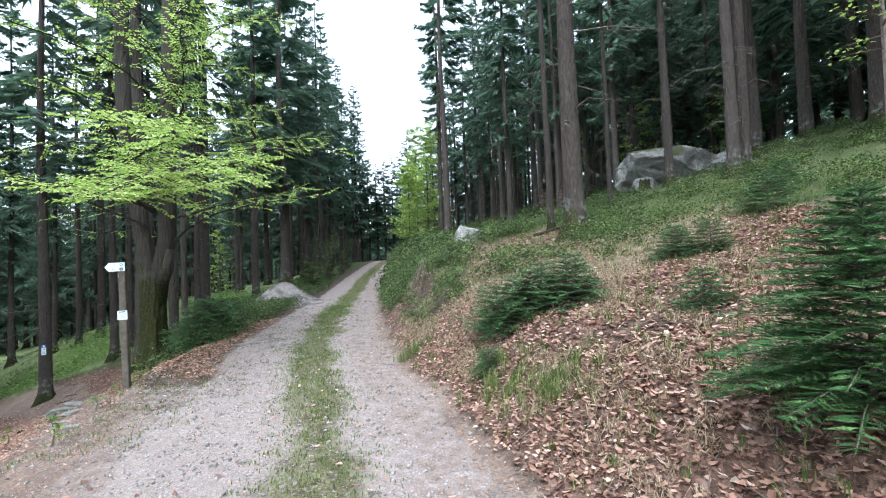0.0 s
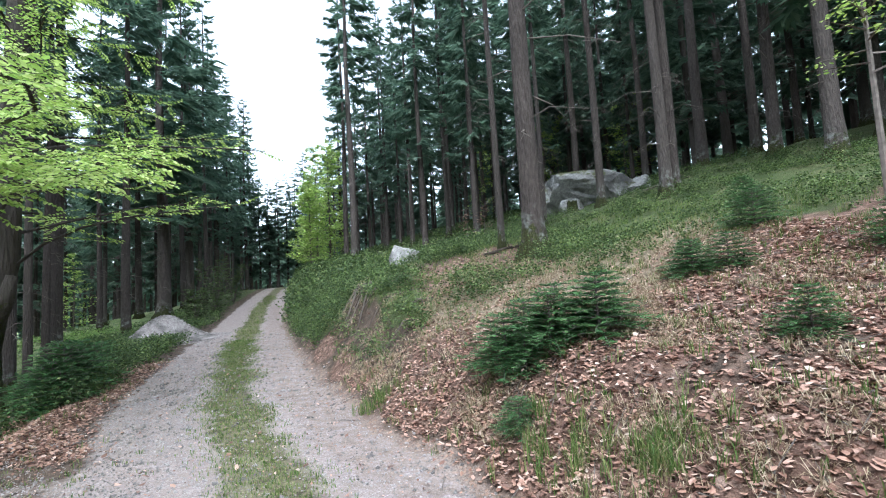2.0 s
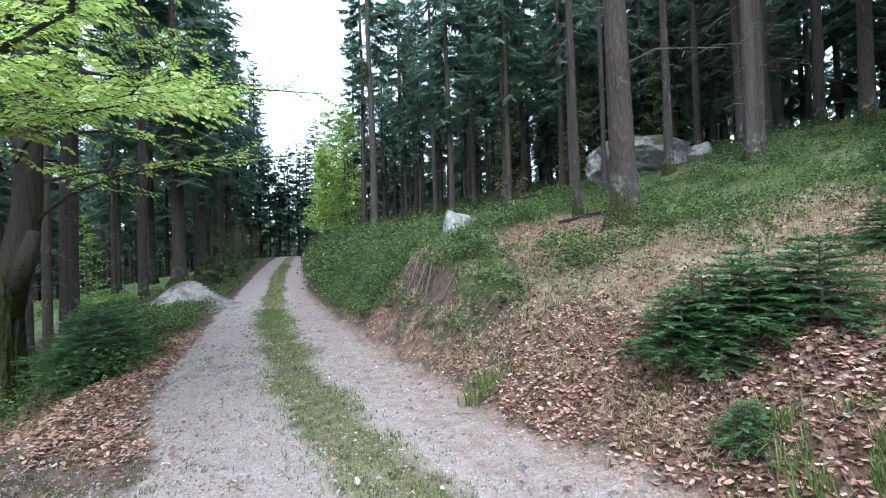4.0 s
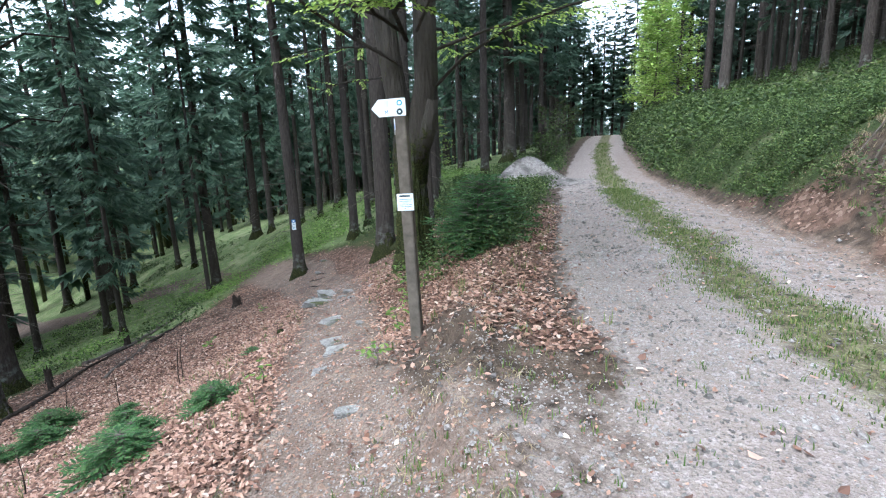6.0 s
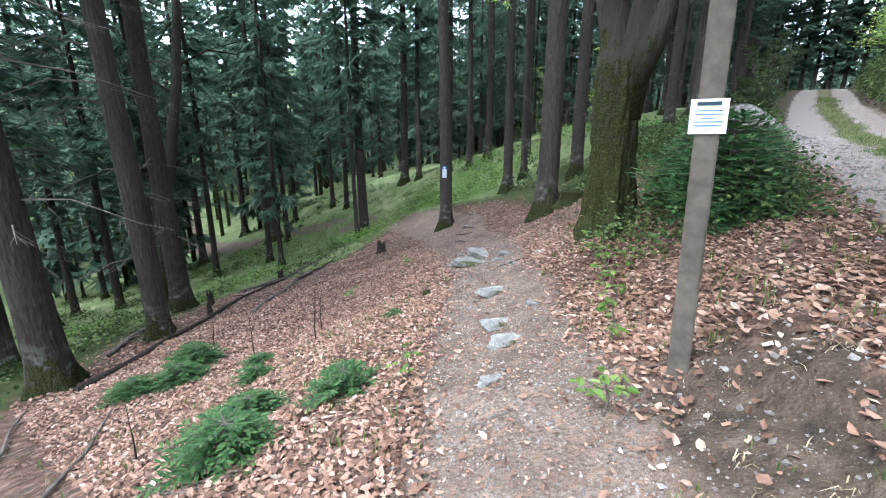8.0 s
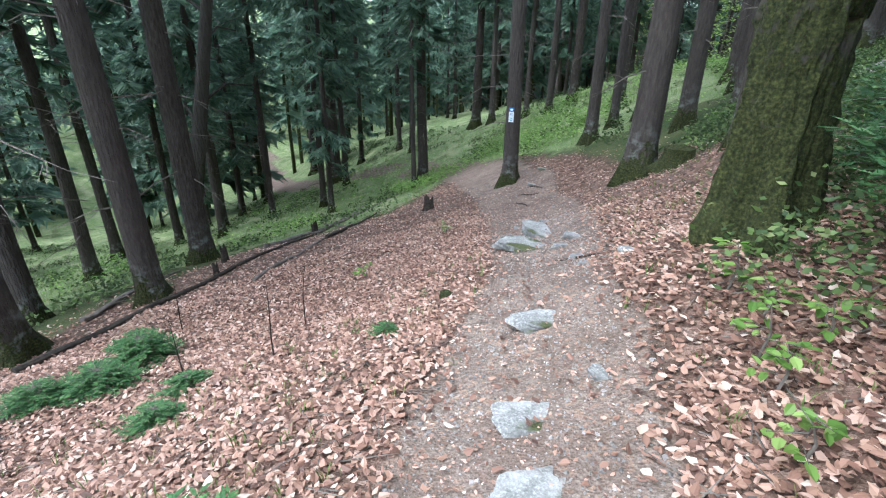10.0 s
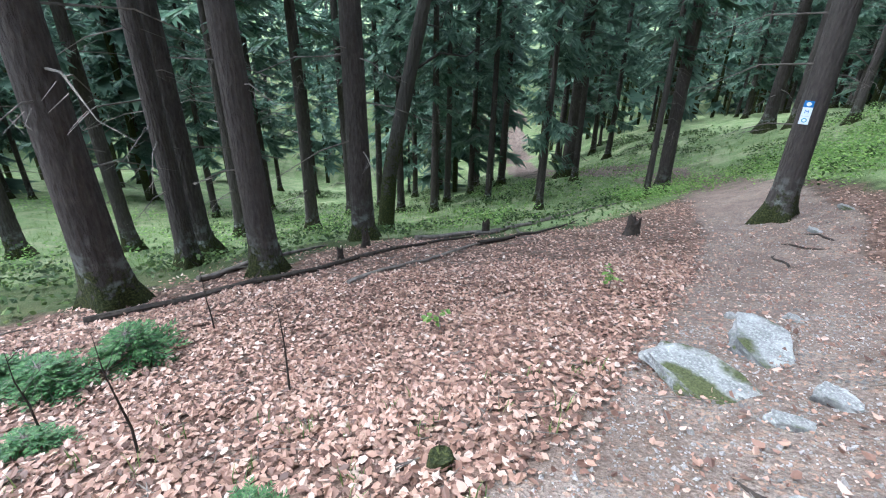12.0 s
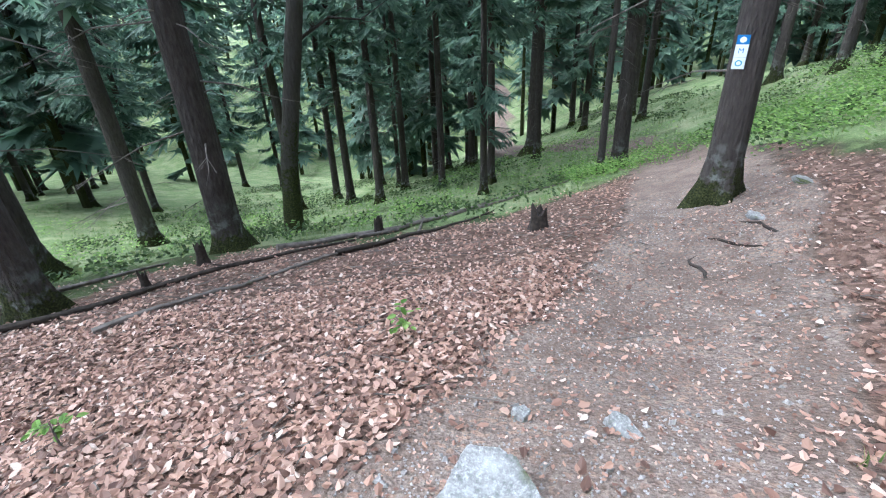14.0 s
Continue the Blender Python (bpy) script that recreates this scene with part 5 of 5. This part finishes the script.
def grass_blades():
    s, rg = Shape(), random.Random(33)

    def tuft(x, y, n, h, spread):
        z = ground_z(x, y)
        for _ in range(n):
            w = any_way(rg)
            o = Vector((x, y, z - 0.01)) + w * rg.uniform(0, spread)
            hh = h * rg.uniform(0.5, 1.15)
            bend = any_way(rg) * (hh * rg.uniform(0.15, 0.7))
            m, t = o + bend * 0.35 + Vector((0, 0, hh * 0.6)), o + bend + Vector((0, 0, hh * 0.9))
            sd = Vector((-bend.y, bend.x, 0)).normalized() * 0.0035
            k = len(s.v)
            s.v += [tuple(v) for v in (o - sd, o + sd, m + sd * 0.8, m - sd * 0.8, t)]
            s.f += [(k, k + 1, k + 2, k + 3), (k + 3, k + 2, k + 4)]

    strip = lambda x, y: zones(x, y)[1]
    edge = lambda x, y: max(0.0, 0.5 * zones(x, y)[4], 0.35 * zones(x, y)[3])
    for x, y in scatter(5200, -5.0, 1.5, 1.5, 18.0, strip, rg):
        tuft(x, y, 5, 0.05, 0.06)
    for x, y in scatter(1200, -7.5, -2.0, 16.0, 42.0, strip, rg):
        tuft(x, y, 6, 0.09, 0.12)
    for x, y in scatter(3000, -1.0, 7.0, 1.2, 13.0, edge, rg):
        tuft(x, y, 7, 0.13, 0.06)
    for x, y in scatter(700, -10.0, -2.5, 4.0, 20.0, edge, rg):
        tuft(x, y, 6, 0.13, 0.06)
    worn = lambda x, y: 0.5 * zones(x, y)[2] if x > -4.9 else 0.0
    for x, y in scatter(260, -4.9, -2.6, 4.2, 7.6, worn, rg):
        tuft(x, y, 6, 0.06, 0.06)
    mead = lambda x, y: zones(x, y)[6]
    for x, y in scatter(3600, -34.0, -12.0, -4.0, 27.0, mead, rg):
        tuft(x, y, 6, 0.2, 0.14)
    for cx, cy, n in ((1.0, 3.95, 46), (0.75, 4.5, 26), (-0.45, 7.4, 26), (0.5, 4.9, 18)):
        for _ in range(n):
            tuft(cx + rg.gauss(0, 0.13), cy + rg.gauss(0, 0.13), 10, 0.22, 0.05)
    tagged(new("grass", s.mesh("grass", GRASS)), "short green and straw-coloured grass tufts", "grass", kind="stuff")


def dry_grass():
    """Bleached tufts bent down over the bank and the road's shoulder."""
    s, rg = Shape(), random.Random(37)

    def tuft(x, y, n, h):
        z = ground_z(x, y)
        lean = any_way(rg)
        for _ in range(n):
            w = any_way(rg)
            o = Vector((x, y, z - 0.01)) + w * rg.uniform(0, 0.05)
            hh = h * rg.uniform(0.5, 1.2)
            bend = (any_way(rg) + lean * 0.6) * (hh * rg.uniform(0.5, 1.1))
            m, t = o + bend * 0.4 + Vector((0, 0, hh * 0.5)), o + bend + Vector((0, 0, hh * rg.uniform(0.05, 0.5)))
            sd = Vector((-bend.y, bend.x, 0)).normalized() * 0.0028
            k = len(s.v)
            s.v += [tuple(v) for v in (o - sd, o + sd, m + sd * 0.8, m - sd * 0.8, t)]
            s.f += [(k, k + 1, k + 2, k + 3), (k + 3, k + 2, k + 4)]

    shoulder = lambda x, y: 0.75 * smooth(0.1, 0.5, abs(lateral(x, y)) - HALF_ROAD) * smooth(-0.1, 0.3, noise.noise(Vector((x * 1.3, y * 1.3, 31.0)))) * (1 - smooth(2.6, 4.2, abs(lateral(x, y)) - HALF_ROAD))
    faded = lambda x, y: zones(x, y)[5]
    for x, y in scatter(2300, -1.0, 5.5, 1.2, 12.0, shoulder, rg):
        tuft(x, y, 9, 0.15)
    for x, y in scatter(1100, 0.0, 6.0, 5.0, 10.5, faded, rg):
        tuft(x, y, 9, 0.13)
    lip = lambda x, y: smooth(0.5, 0.9, -lateral(x, y) - HALF_ROAD) * (1 - smooth(1.3, 1.7, -lateral(x, y) - HALF_ROAD))
    for x, y in scatter(110, -5.6, -2.8, 4.6, 8.5, lip, rg):
        tuft(x, y, 7, 0.07)
    tagged(new("dry_grass", s.mesh("dry_grass", STRAW)), "bleached dry grass tufts on the road bank", "grass", kind="stuff")


def bare_sapling(x, y, height, lean, seed):
    """A thin leafless stem with a few short side shoots."""
    rg = random.Random(seed)
    tree = thing("bare_sapling", x, y, ground_z(x, y), "thin leafless dark sapling standing in dry leaves", "sapling")
    s = Shape()
    pts = [Vector((lean * height * u * u + 0.02 * math.sin(7 * u + seed), 0.3 * lean * height * u, height * u - 0.05)) for u in (0, 0.25, 0.5, 0.75, 1.0)]
    s.tube(pts, [0.009, 0.008, 0.006, 0.004, 0.0015], 6, False)
    part("stem", s.mesh("bare_stem", ROTTEN), tree)
    for i in range(5):
        b = Shape()
        o = pts[1 + i % 3].lerp(pts[2 + i % 3], rg.random())
        b.tube([o, o + any_way(rg, 0.9) * rg.uniform(0.06, 0.2)], [0.003, 0.001], 4, False)
        part("shoot", b.mesh("bare_shoot", ROTTEN), tree)


for x, y, height, lean, seed in ((-10.45, 8.95, 0.95, 0.12, 1), (-9.9, 7.6, 0.75, -0.05, 2), (-9.6, 8.3, 0.9, 0.06, 3), (-11.9, 7.9, 0.9, 0.1, 4), (-8.6, 5.9, 0.55, 0.05, 5)):
    bare_sapling(x, y, height, lean, seed)


def bilberry():
    s, rg = Shape(), random.Random(34)

    def clump(x, y, n, h, size):
        z = ground_z(x, y)
        for _ in range(n):
            w = any_way(rg)
            at = Vector((x, y, z)) + w * (rg.uniform(0.0, 0.9) * h) + Vector((0, 0, h * rg.uniform(0.15, 1.0)))
            ahead = any_way(rg, rg.uniform(-0.3, 0.9))
            s.frond(at, at + ahead * size * rg.uniform(0.7, 1.3), size * 0.3, any_way(rg, 0.8))

    bank = lambda x, y: zones(x, y)[4] * (0.06 + 0.94 * smooth(-0.12, 0.25, noise.noise(Vector((x * 0.7, y * 0.7, 2))) + 0.4 * noise.noise(Vector((x * 2.1, y * 2.1, 6))))) if lateral(x, y) > 0 and math.hypot(x - 7.6, y - 15.9) > 1.6 else 0.0
    for x, y in scatter(4300, -2.5, 12.0, 3.0, 20.0, bank, rg):
        clump(x, y, 26, 0.12 + 0.26 * smooth(-0.3, 0.5, noise.noise(Vector((x * 1.6, y * 1.6, 4)))), 0.043)
    cutting = lambda x, y: (0.2 if 8.2 < y < 11.6 and 0.75 < lateral(x, y) - HALF_ROAD < 1.05 else 1.0) * (0.0 if math.hypot(x - 0.6, y - 12.7) < 0.75 else 1.0) * smooth(0.35 - 0.25 * smooth(11, 13, y), 0.8 - 0.35 * smooth(11, 13, y), lateral(x, y) - HALF_ROAD) * (1 - smooth(3.5, 5.0, lateral(x, y) - HALF_ROAD)) * (1 - zones(x, y)[3]) * smooth(-0.35, 0.1, noise.noise(Vector((x * 0.9, y * 0.9, 14))))
    for x, y in scatter(3000, -4.0, 3.5, 8.2, 21.0, cutting, rg):
        clump(x, y, 28, 0.14 + 0.36 * smooth(-0.3, 0.5, noise.noise(Vector((x * 1.5, y * 1.5, 14)))), 0.048)
    for x, y in scatter(1600, -6.0, 1.5, 20.0, 48.0, cutting, rg):
        clump(x, y, 18, rg.uniform(0.35, 0.7), 0.14)
    for x, y in scatter(2200, -5.0, 16.0, 18.0, 60.0, bank, rg):
        clump(x, y, 12, 0.42, 0.14)
    low = lambda x, y: zones(x, y)[4] * smooth(-0.1, 0.25, noise.noise(Vector((x * 0.4, y * 0.4, 23.0)))) * smooth(1.6, 2.8, off_line(FAR_TRAIL, x, y)[0]) if lateral(x, y) < -1.8 else 0.0
    for x, y in scatter(2300, -45.0, -6.0, 2.0, 30.0, low, rg):
        clump(x, y, 12, 0.26, 0.10)
    for x, y in scatter(900, -10.0, -4.0, 9.0, 34.0, low, rg):
        clump(x, y, 22, 0.38, 0.08)
    verge = lambda x, y: smooth(0.55, 0.9, -lateral(x, y) - HALF_ROAD) * (1 - smooth(2.0, 2.8, -lateral(x, y) - HALF_ROAD)) * smooth(9.4, 10.4, y)
    for x, y in scatter(800, -9.0, -4.0, 9.0, 19.0, verge, rg):
        clump(x, y, 20, rg.uniform(0.25, 0.5), 0.06)
    tagged(new("bilberry_shrubs", s.mesh("bilberry_shrubs", SHRUB_LEAF)), "low green bilberry shrubs covering the forest floor", "shrubs", kind="stuff")


def fallen_twigs():
    s, rg = Shape(), random.Random(35)
    chance = lambda x, y: max(0.06, zones(x, y)[3])
    for n, x0, x1, y0, y1 in ((2000, -16.0, -5.0, 5.0, 16.0), (600, -1.0, 5.0, 1.5, 9.0)):
        for x, y in scatter(n, x0, x1, y0, y1, chance, rg):
            a, l = rg.uniform(0, 6.283), rg.uniform(0.08, 0.4)
            x1_, y1_ = x + l * math.cos(a), y + l * math.sin(a)
            s.tube([(x, y, ground_z(x, y) + 0.02), (x1_, y1_, ground_z(x1_, y1_) + 0.03)], [0.005, 0.002], 4, False)
    tagged(new("fallen_twigs", s.mesh("fallen_twigs", DEAD_WOOD)), "thin dry twigs lying on the leaf litter", "twigs", kind="stuff")


def forest_herbs():
    s, rg = Shape(), random.Random(36)
    place = lambda x, y: zones(x, y)[6] * smooth(-0.05, 0.3, noise.noise(Vector((x * 0.35, y * 0.35, 17.0))) + (0.3 if y > 16.5 else 0.0))
    for n, x0, x1, y0, y1, size in ((2600, -22.0, -10.0, 15.5, 26.0, 0.075), (1500, -32.0, -13.0, -5.0, 22.0, 0.09)):
        for x, y in scatter(n, x0, x1, y0, y1, place, rg):
            z = ground_z(x, y)
            for _ in range(7):
                ahead = any_way(rg, rg.uniform(-0.3, 0.5))
                at = Vector((x, y, z + rg.uniform(0.06, 0.38))) + any_way(rg) * rg.uniform(0, 0.18)
                s.frond(at, at + ahead * size * rg.uniform(0.7, 1.3), size * 0.32, any_way(rg, 1.5))
    tagged(new("forest_herbs", s.mesh("forest_herbs", SEEDLING_LEAF)), "light green leafy herbs under the trees", "herbs", kind="stuff")


forest_herbs()
fallen_leaves()
fallen_twigs()
gravel_stones()
grass_blades()
dry_grass()
bilberry()
